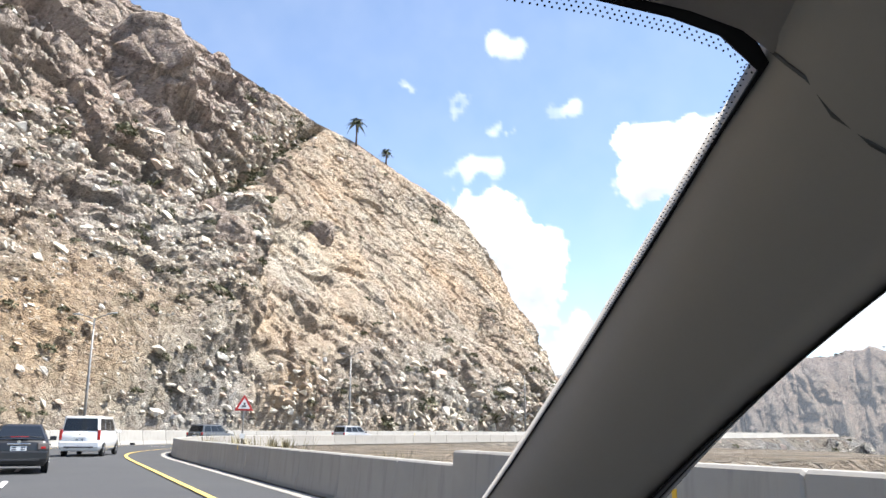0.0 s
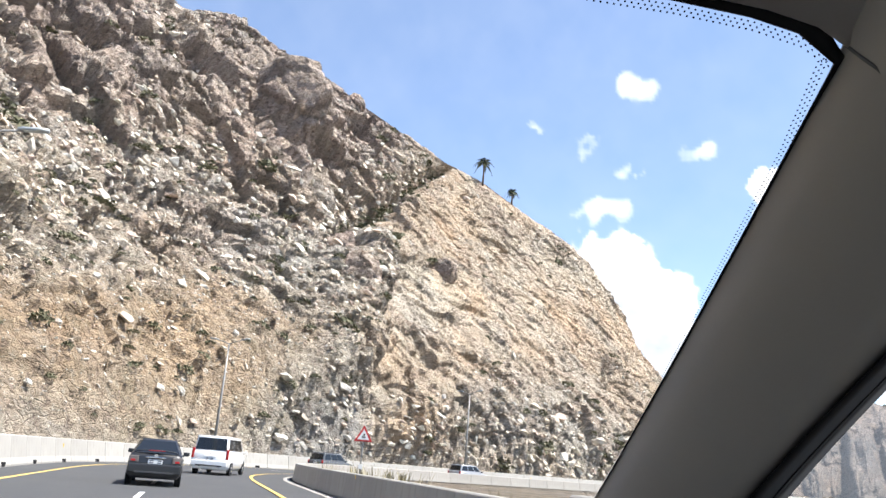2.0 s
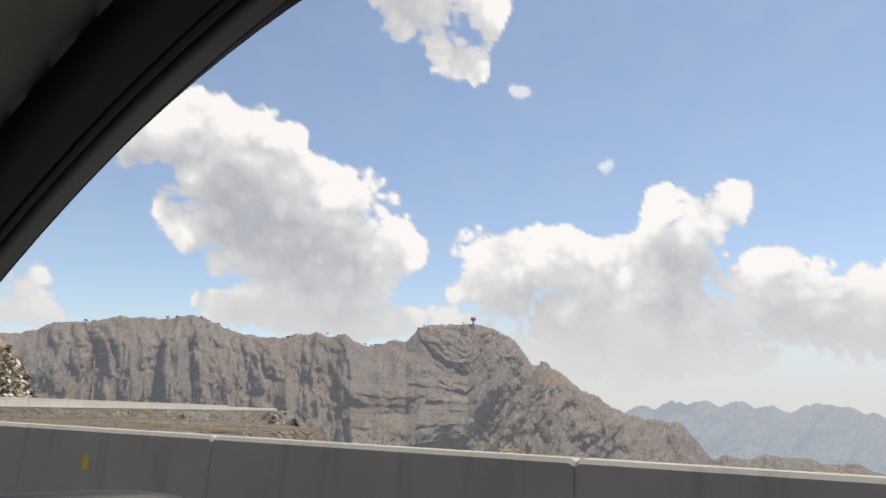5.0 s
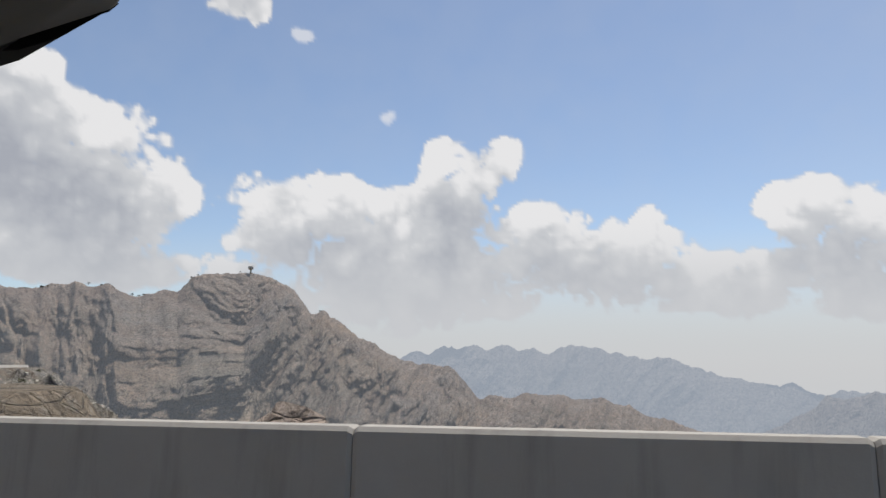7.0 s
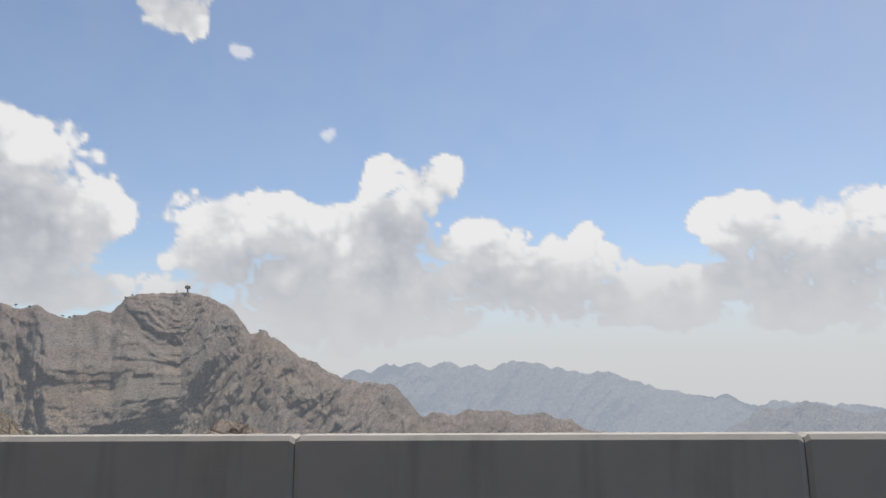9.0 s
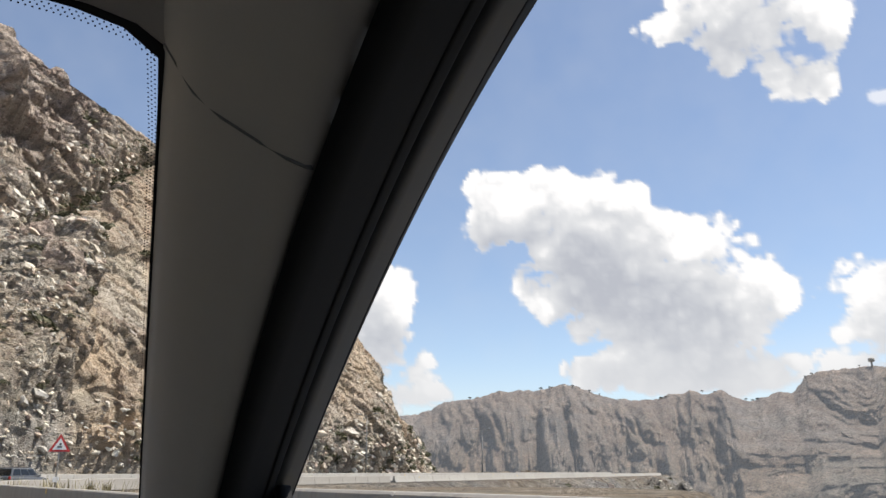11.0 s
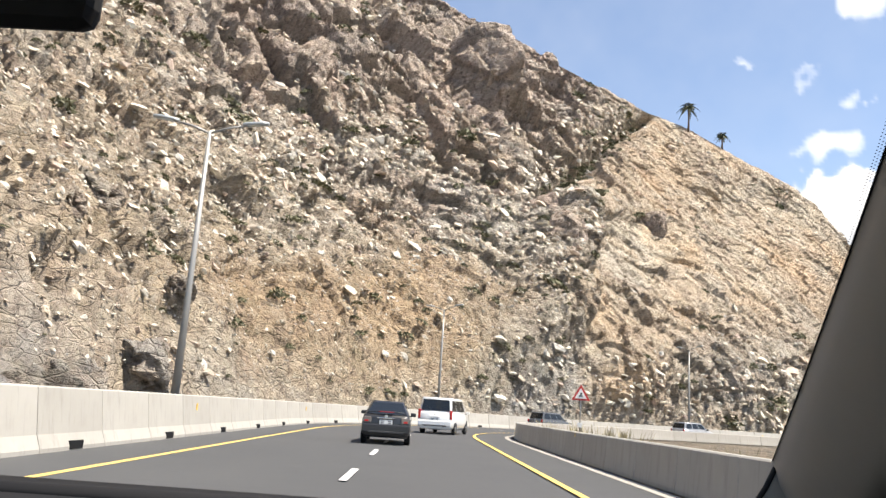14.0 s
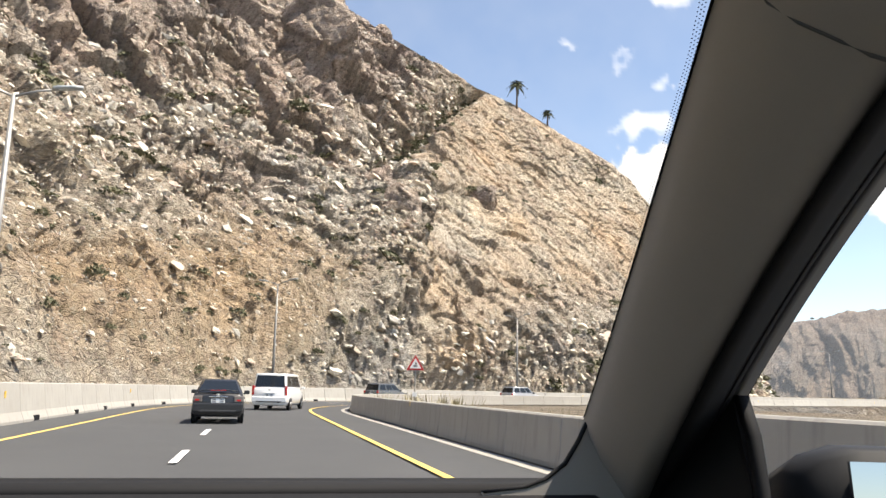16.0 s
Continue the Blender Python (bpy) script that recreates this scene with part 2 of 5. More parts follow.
def grid_mesh(name, points, material, smooth=True):
    """One mesh from a rectangular numpy grid of points (rows, columns, 3)."""
    r, c, _ = points.shape
    idx = np.arange(r * c).reshape(r, c)
    quads = np.stack([idx[:-1, :-1], idx[:-1, 1:], idx[1:, 1:], idx[1:, :-1]], -1).reshape(-1, 4)
    me = bpy.data.meshes.new(name)
    me.from_pydata(points.reshape(-1, 3).tolist(), [], quads.tolist())
    if smooth:
        me.polygons.foreach_set("use_smooth", [True] * len(me.polygons))
    me.materials.append(material)
    return new(name, me)


# ---- the road's line: arc length against heading ----
STEP = 0.5
knots_s = [-100, 0, 12.5, 25, 37.5, 50, 62.5, 75, 85, 94, 112, 124, 132, 142, 152, 164, 177, 214]
knots_h = [-3, 3, 8.5, 14.5, 24, 34, 40, 38, 38, 24, 4, -1, 2, 22, 32, 33, 33, 33]
arc = np.arange(-100, 1500, STEP)
heading = np.interp(arc, knots_s, knots_h)
TURN_R = 42.0
turn = np.clip((arc - 216) / TURN_R, 0, radians(61))
heading = heading - np.degrees(turn) + np.clip((arc - 505) / 60, 0, radians(95)) * 57.3
heading = np.convolve(np.pad(heading, 12, mode="edge"), np.ones(25) / 25, "valid")
rad = np.radians(heading)
line = np.stack([np.cumsum(-np.sin(rad)) * STEP, np.cumsum(np.cos(rad)) * STEP], -1)
side = np.stack([np.cos(rad), np.sin(rad)], -1)         # unit vector to the right
here = np.argmin(np.abs(arc - 174))
line -= line[here] + 1.25 * side[here] - np.array(EYE[:2])     # the standing car is in the right lane


def along(s, off=0.0):
    """Place on the plan at arc length s, off metres to the right, and the heading there."""
    i = min(max((s + 100) / STEP, 0), len(arc) - 2)
    off += np.interp(s, [66, 108, 150, 168], [1.6, 0, 0, 0.45]) * min(max((off - 2.2) / 1.2, 0), 1)      # the hard shoulder widens
    k, f = int(i), i - int(i)
    p = (line[k] + side[k] * off) * (1 - f) + (line[k + 1] + side[k + 1] * off) * f
    return p[0], p[1], heading[k] * (1 - f) + heading[k + 1] * f


def ribbon(name, s0, s1, o0, o1, z, material, rows=2, step=1.0):
    """A strip of road surface between two offsets."""
    ss = np.arange(s0, s1 + 1e-6, step)
    pts = np.zeros((len(ss), rows, 3))
    for k, s in enumerate(ss):
        for j in range(rows):
            x, y, _ = along(s, o0 + (o1 - o0) * j / (rows - 1))
            pts[k, j] = (x, y, z)
    return grid_mesh(name, pts, material, False)


road = ribbon("road", -95, 540, -6.2, 5.6, 0.0, M_ASPHALT, 9)
tagged(road, "two-lane dark asphalt mountain road with tyre streaks", "road", kind="structure")
edge = tagged(ribbon("road_line_right", -95, 540, 3.45, 3.6, 0.03, M_YELLOW), "solid yellow edge line painted on the asphalt", "road line", kind="structure")
edge = tagged(ribbon("road_line_left", -95, 540, -4.1, -3.95, 0.006, M_YELLOW), "solid yellow edge line beside the median barrier", "road line", kind="structure")
for k in range(60):
    s = -90 + k * 7.5
    d = ribbon("lane_dash", s, s + 2.6, -0.07, 0.07, 0.028, M_WHITE, 2, 0.65)
    tagged(d, "worn white lane dash painted on asphalt", "lane marking", "lane dashes", "structure")
gutter = tagged(ribbon("gutter", -95, 540, 5.2, 5.55, 0.012, M_CONCRETE), "pale concrete gutter strip along the barrier foot", "gutter", kind="structure")


tagged(ribbon("road_far_lanes", -95, 150, -15.6, -6.3, -0.004, M_ASPHALT, 7), "dark asphalt lanes for oncoming traffic", "road", kind="structure")
tagged(ribbon("road_line_far", -95, 150, -14.6, -14.45, 0.004, M_YELLOW), "solid yellow edge line of the far lanes", "road line", kind="structure")
for k in range(24):
    d = ribbon("lane_dash", -80 + k * 7.5, -77.4 + k * 7.5, -10.87, -10.73, 0.004, M_WHITE, 2, 0.65)
    tagged(d, "worn white lane dash painted on asphalt", "lane marking", "lane dashes", "structure")


def skid(s0, s1, o0, o1, width, z):
    """A dark tyre mark that drifts across the lane."""
    ss = np.arange(s0, s1, 1.0)
    pts = np.zeros((len(ss), 2, 3))
    for k, q in enumerate(ss):
        t = k / (len(ss) - 1)
        o = o0 + (o1 - o0) * t * t * (3 - 2 * t)
        w = width * min(1, 4 * t + 0.15, 4 * (1 - t) + 0.15) / 2
        for j, d in enumerate((-w, w)):
            x, y, _ = along(q, o + d)
            pts[k, j] = (x, y, z)
    return tagged(grid_mesh("tyre_mark", pts, M_RUBBER, False), "dark rubber tyre mark on the asphalt", "tyre mark", "tyre marks", "structure")


M_RUBBER = plain("rubbed_asphalt", (0.078, 0.078, 0.08), 0.78, grain=0.3, scale=14)
mark_z = 0.004
for mark in ((-12, 46, 0.7, 2.4, 0.34), (-10, 44, 2.3, 3.0, 0.3), (8, 60, 2.8, 1.1, 0.26), (14, 52, 4.3, 3.9, 0.22)):
    skid(*mark, mark_z)
    mark_z += 0.003


def barrier_mesh(name, length, height, base, top, material):
    """A flared barrier section, chamfered at the ends."""
    prof = [(-base, 0), (-base, 0.08), (-(base * 0.55 + top * 0.45), 0.33), (-top, height - 0.03), (-top + 0.03, height),
            (top - 0.03, height), (top, height - 0.03), (base * 0.55 + top * 0.45, 0.33), (base, 0.08), (base, 0)]
    bm = bmesh.new()
    ends = []
    for y, inset in ((0, 0.02), (0.03, 0), (length - 0.03, 0), (length, 0.02)):
        ends.append([bm.verts.new((x * (1 - inset / base), y, max(0, z - inset * (z > 0.5)))) for x, z in prof])
    for a, b in zip(ends, ends[1:]):
        for j in range(len(prof)):
            k = (j + 1) % len(prof)
            bm.faces.new((a[j], a[k], b[k], b[j]))
    bm.faces.new(ends[0])
    bm.faces.new(list(reversed(ends[-1])))
    bmesh.ops.recalc_face_normals(bm, faces=bm.faces)
    me = bpy.data.meshes.new(name)
    bm.to_mesh(me)
    bm.free()
    me.materials.append(material)
    return me


def barrier_row(mesh, s0, s1, off, length, label, group):
    """Sections end to end along the road, each set on its chord."""
    s = s0
    while s < s1:
        x, y, h = along(s, off)
        t = s + length * 0.8
        while True:
            x2, y2, _ = along(t, off)
            if math.hypot(x2 - x, y2 - y) >= length:
                break
            t += 0.02
        ob = new("barrier", mesh)
        ob.matrix_world = pose(x, y, 0, 0, 0, math.degrees(math.atan2(-(x2 - x), y2 - y)))
        tagged(ob, label, "road barrier", group)
        s = t


right_mesh = barrier_mesh("barrier_grey", 3.995, 1.02, 0.19, 0.12, M_CONCRETE)
near_mesh = barrier_mesh("barrier_grey_near", 2.995, 1.07, 0.19, 0.12, M_CONCRETE)
low_mesh = barrier_mesh("barrier_pale", 2.97, 0.85, 0.3, 0.1, M_WHITE_CONCRETE)
long_low_mesh = barrier_mesh("barrier_pale_long", 5.97, 0.85, 0.3, 0.1, M_WHITE_CONCRETE)
bend_mesh = barrier_mesh("barrier_grey_bend", 2.995, 0.88, 0.19, 0.12, M_CONCRETE)
left_mesh = barrier_mesh("barrier_white", 2.97, 1.22, 0.33, 0.11, M_WHITE_CONCRETE)
long_left_mesh = barrier_mesh("barrier_white_long", 5.97, 1.22, 0.33, 0.11, M_WHITE_CONCRETE)
barrier_row(long_low_mesh, 303, 520, 5.9, 6.0, "whitewashed concrete barrier section above the ravine", "valley-side barriers")
barrier_row(near_mesh, 160.5, 182, 5.9, 3.0, "grey concrete barrier section with a pale worn top edge", "valley-side barriers")
barrier_row(bend_mesh, 183.6, 300, 5.9, 3.0, "low grey concrete barrier section along the inside of the bend", "valley-side barriers")
barrier_row(right_mesh, -60, 158.5, 5.9, 4.0, "grey concrete barrier section along the valley edge", "valley-side barriers")
barrier_row(low_mesh, -60, 34, -4.9, 3.0, "whitewashed concrete median barrier section", "mountain-side barriers")
barrier_row(long_left_mesh, -60, 138, -16.0, 6.0, "whitewashed concrete barrier section beyond the far lanes", "mountain-side barriers")
barrier_row(left_mesh, 84, 262, -6.0, 3.0, "whitewashed concrete barrier section below the rock face", "mountain-side barriers")
barrier_row(long_left_mesh, 262.3, 480, -6.0, 6.0, "long whitewashed concrete barrier section below the rock face", "mountain-side barriers")


# ---- rock relief, worked out in numpy ----
def hash01(c, k):
    """Three repeatable random numbers, 0 to 1, for whole-number cells."""
    n = c[..., 0] * 73856093 ^ c[..., 1] * 19349663 ^ c[..., 2] * 83492791 ^ (k * 2654435)
    out = []
    for m in (1, 2, 3):
        h = (n * (374761393 + 668265263 * m)) & 0x7FFFFFFF
        h = ((h ^ (h >> 13)) * 1274126177) & 0x7FFFFFFF
        out.append(((h ^ (h >> 16)) & 0xFFFFF) / 0xFFFFF)
    return np.stack(out, -1)


def facets(p, size, seed, squash=(1, 1, 1)):
    """Broken plates: a step and a tilt for each cell, with the cell's random tone and the gap to its neighbour."""
    q = p * (np.array(squash) / size)
    cell = np.floor(q).astype(np.int64)
    best = np.full(p.shape[:-1], 1e9)
    second = best.copy()
    rel = np.zeros(p.shape)
    rnd = np.zeros(p.shape)
    for dx in (-1, 0, 1):
        for dy in (-1, 0, 1):
            for dz in (-1, 0, 1):
                c = cell + np.array((dx, dy, dz))
                h = hash01(c, seed)
                v = q - (c + h)
                d = (v * v).sum(-1)
                closer = d < best
                second = np.where(closer, best, np.minimum(second, d))
                best = np.where(closer, d, best)
                rel = np.where(closer[..., None], v, rel)
                rnd = np.where(closer[..., None], h, rnd)
    tilt = np.stack([rnd[..., 1], rnd[..., 2], rnd[..., 0]], -1) - 0.5
    return (rnd[..., 0] - 0.5) + 1.0 * (rel * tilt).sum(-1), (rnd[..., 1] * 7.3 + rnd[..., 2] * 3.1) % 1.0, np.sqrt(second) - np.sqrt(best)


def smooth_noise(p, size, seed, octaves=4):
    """Value noise with octaves, about -1 to 1."""
    total, amp, norm = 0, 1.0, 0
    for o in range(octaves):
        q = p / size
        c = np.floor(q).astype(np.int64)
        f = q - c
        f = f * f * (3 - 2 * f)
        acc = 0
        for dx in (0, 1):
            for dy in (0, 1):
                for dz in (0, 1):
                    w = (f[..., 0] if dx else 1 - f[..., 0]) * (f[..., 1] if dy else 1 - f[..., 1]) * (f[..., 2] if dz else 1 - f[..., 2])
                    acc = acc + w * hash01(c + np.array((dx, dy, dz)), seed + o)[..., 0]
        total = total + amp * (acc * 2 - 1)
        norm += amp
        amp *= 0.5
        size *= 0.5
    return total / norm


def normals(p):
    du = np.gradient(p, axis=1)
    dv = np.gradient(p, axis=0)
    n = np.cross(du, dv)
    return n / np.maximum(1e-9, np.linalg.norm(n, axis=-1, keepdims=True))


def give(ob, **fields):
    for key, data in fields.items():
        att = ob.data.attributes.new(key, "FLOAT", "POINT")
        att.data.foreach_set("value", np.clip(data, 0, 1).ravel().astype(np.float32))


def curve(points, n):
    """n points spread along a smooth line through the given ones."""
    p = np.array(points, float)
    d = np.concatenate([[0], np.cumsum(np.linalg.norm(np.diff(p[:, :2], axis=0), axis=1))])
    t = np.interp(np.linspace(0, 1, n), [0, 0.5, 1], [0, 0.42, 1]) * d[-1]
    out = np.stack([np.interp(t, d, p[:, k]) for k in range(p.shape[1])], -1)
    for _ in range(3):
        out[1:-1] = (out[:-2] + 2 * out[1:-1] + out[2:]) / 4
    return out


# ---- the mountain: a sheet lofted from its foot to its crest ----
DIP = np.array([[0.67, 0.47, -0.57], [0.47, 0.33, 0.82], [-0.57, 0.82, 0.0]])     # the rock's bedding, falling to the valley


def blob(az, el, a, e, ra, re):
    return np.exp(-((az - a) / ra) ** 2 - ((el - e) / re) ** 2)


def ease(x):
    x = np.clip(x, 0, 1)
    return x * x * (3 - 2 * x)


def swing(p):
    """Turns plan points about the bend, so that the spur ends short of the valley, and lifts the crest on its high side."""
    p = np.array(p, float)
    dx, dy = p[..., 0] - EYE[0], p[..., 1] - EYE[1]
    az, far = np.degrees(np.arctan2(-dx, dy)), np.hypot(dx, dy)
    az = az + np.interp(az, [-14, -6, 12, 30], [9.5, 7.0, 2.6, 0])
    p[..., 0], p[..., 1] = EYE[0] - far * np.sin(np.radians(az)), EYE[1] + far * np.cos(np.radians(az))
    if p.shape[-1] > 2:
        p[..., 2] *= np.interp(az, [-5, 8, 14, 24, 34, 42, 55, 75], [0.9, 0.92, 0.93, 0.96, 1.0, 1.14, 1.3, 1.35])
    return p


def mountain(nu=900, nv=460):
    foot = curve([(-98, 130), (-106, 165), (-119, 195), (-126, 220), (-126, 246), (-112, 280), (-86, 322), (-50, 388),
                  (-24, 438), (-4, 474), (4, 492), (7, 510)], nu)
    crest = curve([(-430, 190, 205), (-360, 270, 185), (-299, 315, 160), (-262, 330, 150), (-246, 336, 144),
                   (-228, 356, 133), (-213, 366, 144), (-190, 384, 138), (-165, 405, 129), (-140, 425, 120), (-124, 436, 116), (-100, 455, 107), (-79, 470, 100), (-64, 487, 83),
                   (-50, 490, 64), (-28, 492, 35), (0, 498, 8), (5, 512, 0)], nu)
    foot, crest = swing(foot), swing(crest)
    v = (np.linspace(0, 1, nv) ** 1.12 * 1.06)[:, None]
    span = np.hypot(crest[:, 0] - foot[:, 0], crest[:, 1] - foot[:, 1])[None]
    top = crest[None, :, 2]
    lift = np.minimum(8, top * 0.3)
    cut = ease(v * span / 9 * 0.5 + 0.5) * 2 * lift - lift
    z = cut + (top - lift) * np.clip(v, 0, 1) ** 0.95 - np.clip(v - 1, 0, 1) * 300
    hz = np.where(v > 1, 1 + (v - 1) * 1.5, v)
    p = np.stack([foot[None, :, 0] + (crest[None, :, 0] - foot[None, :, 0]) * hz, foot[None, :, 1] + (crest[None, :, 1] - foot[None, :, 1]) * hz, z], -1)
    n = normals(p)
    n *= np.sign(n[..., 2:3] + 1e-9)
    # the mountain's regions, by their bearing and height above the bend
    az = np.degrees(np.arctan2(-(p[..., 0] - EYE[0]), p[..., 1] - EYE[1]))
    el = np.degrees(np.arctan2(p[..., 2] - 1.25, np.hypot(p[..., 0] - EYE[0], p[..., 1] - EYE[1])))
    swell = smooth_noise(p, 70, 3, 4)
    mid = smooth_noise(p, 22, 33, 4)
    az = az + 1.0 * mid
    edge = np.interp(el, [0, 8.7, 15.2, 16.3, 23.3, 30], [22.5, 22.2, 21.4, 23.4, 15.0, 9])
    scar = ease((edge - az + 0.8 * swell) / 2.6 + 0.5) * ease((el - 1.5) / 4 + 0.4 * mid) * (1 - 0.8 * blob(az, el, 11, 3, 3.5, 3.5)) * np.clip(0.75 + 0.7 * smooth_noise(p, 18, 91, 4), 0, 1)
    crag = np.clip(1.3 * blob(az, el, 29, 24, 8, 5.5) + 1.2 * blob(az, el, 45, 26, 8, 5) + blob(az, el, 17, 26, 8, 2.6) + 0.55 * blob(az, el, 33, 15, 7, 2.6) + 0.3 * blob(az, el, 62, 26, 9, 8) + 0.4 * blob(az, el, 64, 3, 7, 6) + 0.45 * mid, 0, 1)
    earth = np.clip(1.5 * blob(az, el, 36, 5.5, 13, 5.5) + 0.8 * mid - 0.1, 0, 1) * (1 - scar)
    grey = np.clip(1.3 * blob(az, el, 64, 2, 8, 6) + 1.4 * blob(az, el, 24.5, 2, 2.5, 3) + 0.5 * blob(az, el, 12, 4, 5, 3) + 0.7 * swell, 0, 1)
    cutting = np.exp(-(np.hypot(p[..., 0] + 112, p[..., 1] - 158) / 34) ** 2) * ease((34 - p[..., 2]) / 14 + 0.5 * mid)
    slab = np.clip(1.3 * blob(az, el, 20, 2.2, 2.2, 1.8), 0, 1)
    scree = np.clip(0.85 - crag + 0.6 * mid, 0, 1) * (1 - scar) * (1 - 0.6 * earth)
    lean = p + 1.6 * np.stack([smooth_noise(p, 16, 5, 2), smooth_noise(p, 16, 6, 2), smooth_noise(p, 16, 7, 2)], -1)
    bed = lean @ DIP.T
    h1, t1, g1 = facets(lean, 21, 11, (1, 1, 0.7))
    h2, t2, g2 = facets(bed, 8.5, 12, (0.65, 1, 0.9))
    h3, t3, g3 = facets(bed, 3.4, 13, (0.7, 1, 0.9))
    h4, t4, g4 = facets(p, 1.7, 14)
    dull = (1 - 0.62 * scar) * (1 - 0.66 * earth)
    calm = 1 - 0.6 * np.clip((v - 0.8) / 0.2, 0, 1)
    d = 9 * swell * (1 - 0.7 * np.clip((v - 0.85) / 0.15, 0, 1))
    d = d + dull * calm * (h1 * (2.2 + 6.5 * crag) + h2 * ((2.4 + 4.0 * crag) * (1 - 0.5 * ease((az - 46) / 10))) + h3 * (1.5 + 0.8 * crag) + 0.7 * h4)
    d = d + (1 - dull) * (1.3 * smooth_noise(p, 11, 71, 5) + 0.5 * facets(p, 6, 72)[0] + 0.25 * h3 + 0.4 * h4 + 0.5 * h2 * earth)
    d = d - (1.1 * crag + 0.25) * np.clip(0.14 - g2, 0, 1) / 0.14 * dull - 0.7 * dull * np.clip(0.15 - g3, 0, 1) / 0.15
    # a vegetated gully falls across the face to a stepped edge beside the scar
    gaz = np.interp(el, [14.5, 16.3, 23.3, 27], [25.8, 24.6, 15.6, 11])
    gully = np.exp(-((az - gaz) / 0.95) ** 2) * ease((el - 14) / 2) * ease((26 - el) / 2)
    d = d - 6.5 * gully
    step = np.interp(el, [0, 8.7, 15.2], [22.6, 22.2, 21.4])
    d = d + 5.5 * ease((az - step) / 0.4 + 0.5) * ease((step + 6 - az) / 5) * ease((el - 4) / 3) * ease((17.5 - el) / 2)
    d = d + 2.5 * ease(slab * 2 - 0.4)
    fade = np.clip(v * 40, 0, 1) * np.clip(top / 40 + 0.12, 0, 1) * (1 - 0.45 * np.clip((v - 0.93) / 0.07, 0, 1))
    p = p + n * (d * fade)[..., None]
    p[0, :, 2] = -0.6
    ob = grid_mesh("mountain", p, M_ROCK, False)
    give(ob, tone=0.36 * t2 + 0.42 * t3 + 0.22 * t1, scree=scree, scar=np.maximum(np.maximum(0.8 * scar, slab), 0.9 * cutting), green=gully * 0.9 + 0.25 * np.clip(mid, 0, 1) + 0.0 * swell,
         crack_shade=np.maximum(np.clip(0.15 - g3, 0, 1) / 0.15 * 0.75 * dull, np.clip(0.12 - g2, 0, 1) / 0.12 * (0.35 + 0.65 * crag) * dull), crag=crag, earth=earth, grey=grey)
    return ob, p, normals(p), scree, scar, gully, crag, earth


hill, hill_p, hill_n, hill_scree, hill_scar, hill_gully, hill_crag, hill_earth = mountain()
tagged(hill, "steep pinkish-brown rocky mountainside with ochre scars and scrub", "mountain", kind="structure")


# ---- loose rocks and scrub on the slope ----
def rock_shape(rng):
    """A broken, angular stone of about unit size."""
    bm = bmesh.new()
    for _ in range(11):
        d = Vector([rng.gauss(0, 1) for _ in range(3)]).normalized()
        bm.verts.new((d.x * 0.62, d.y * 0.5, d.z * 0.42))
    bmesh.ops.convex_hull(bm, input=bm.verts[:])
    bm.verts.index_update()
    verts = np.array([w.co[:] for w in bm.verts])
    faces = np.array([[w.index for w in f.verts] for f in bm.faces])
    bm.free()
    return verts, faces


def scatter(name, shapes, places, sizes, sinks, material, seed, stretch=0.35, lie=None):
    """Many small bodies joined into one mesh, each turned and sized on its own."""
    rng = np.random.default_rng(seed)
    m = len(places)
    which = rng.integers(len(shapes), size=m)
    a = rng.uniform(0, 6.283, m) if lie is None else rng.normal(lie[0], 0.5, m)
    b = rng.uniform(-0.5, 0.5, m) if lie is None else rng.normal(lie[1], 0.35, m)
    ca, sa, cb, sb, o = np.cos(a), np.sin(a), np.cos(b), np.sin(b), np.zeros(m)
    turn = np.stack([np.stack([ca * cb, -sa, ca * sb], -1), np.stack([sa * cb, ca, sa * sb], -1), np.stack([-sb, o, cb], -1)], 1)
    k = np.asarray(sizes)[:, None] * (1 + rng.uniform(-stretch, stretch, (m, 3))) * (1.1, 1.0, 0.8)
    at = np.asarray(places) - np.stack([o, o, np.asarray(sinks) * sizes], -1)
    vs, fs, base = [], [], 0
    for j, (sv, sf) in enumerate(shapes):
        sel = np.nonzero(which == j)[0]
        w = np.einsum("nij,nvj->nvi", turn[sel], sv[None] * k[sel][:, None]) + at[sel][:, None]
        vs.append(w.reshape(-1, 3))
        fs.append((sf[None] + (np.arange(len(sel)) * len(sv))[:, None, None]).reshape(-1, 3) + base)
        base += len(sel) * len(sv)
    me = bpy.data.meshes.new(name)
    me.from_pydata(np.concatenate(vs).tolist(), [], np.concatenate(fs).tolist())
    me.materials.append(material)
    return new(name, me)


rng = random.Random(5)
STONES = [rock_shape(rng) for _ in range(14)]
nr = np.random.default_rng(8)
flat_p = hill_p[4:-30].reshape(-1, 3)
chance = (0.1 + hill_scree * 1.1 + 0.02 * hill_crag + 0.14 * hill_earth - 0.9 * hill_scar)[4:-30].ravel()
close = np.hypot(flat_p[:, 0] + 70, flat_p[:, 1] - 165)
chance = np.clip(chance, 0.015, None) * np.where(flat_p[:, 0] > -330, 1, 0.05) * (0.3 + 2.0 * np.exp(-(close / 150) ** 2))
COUNT = 42000
picked = nr.choice(len(flat_p), COUNT, p=chance / chance.sum())
earthy = (hill_earth + hill_scar)[4:-30].ravel()[picked]
sizes = np.clip(nr.lognormal(-0.42, 0.55, COUNT) * np.clip(close[picked] / 150, 0.45, 1.3) * (1 - 0.4 * np.clip(earthy, 0, 1)), 0.25, np.clip(close[picked] / 55, 0.8, 4.2))
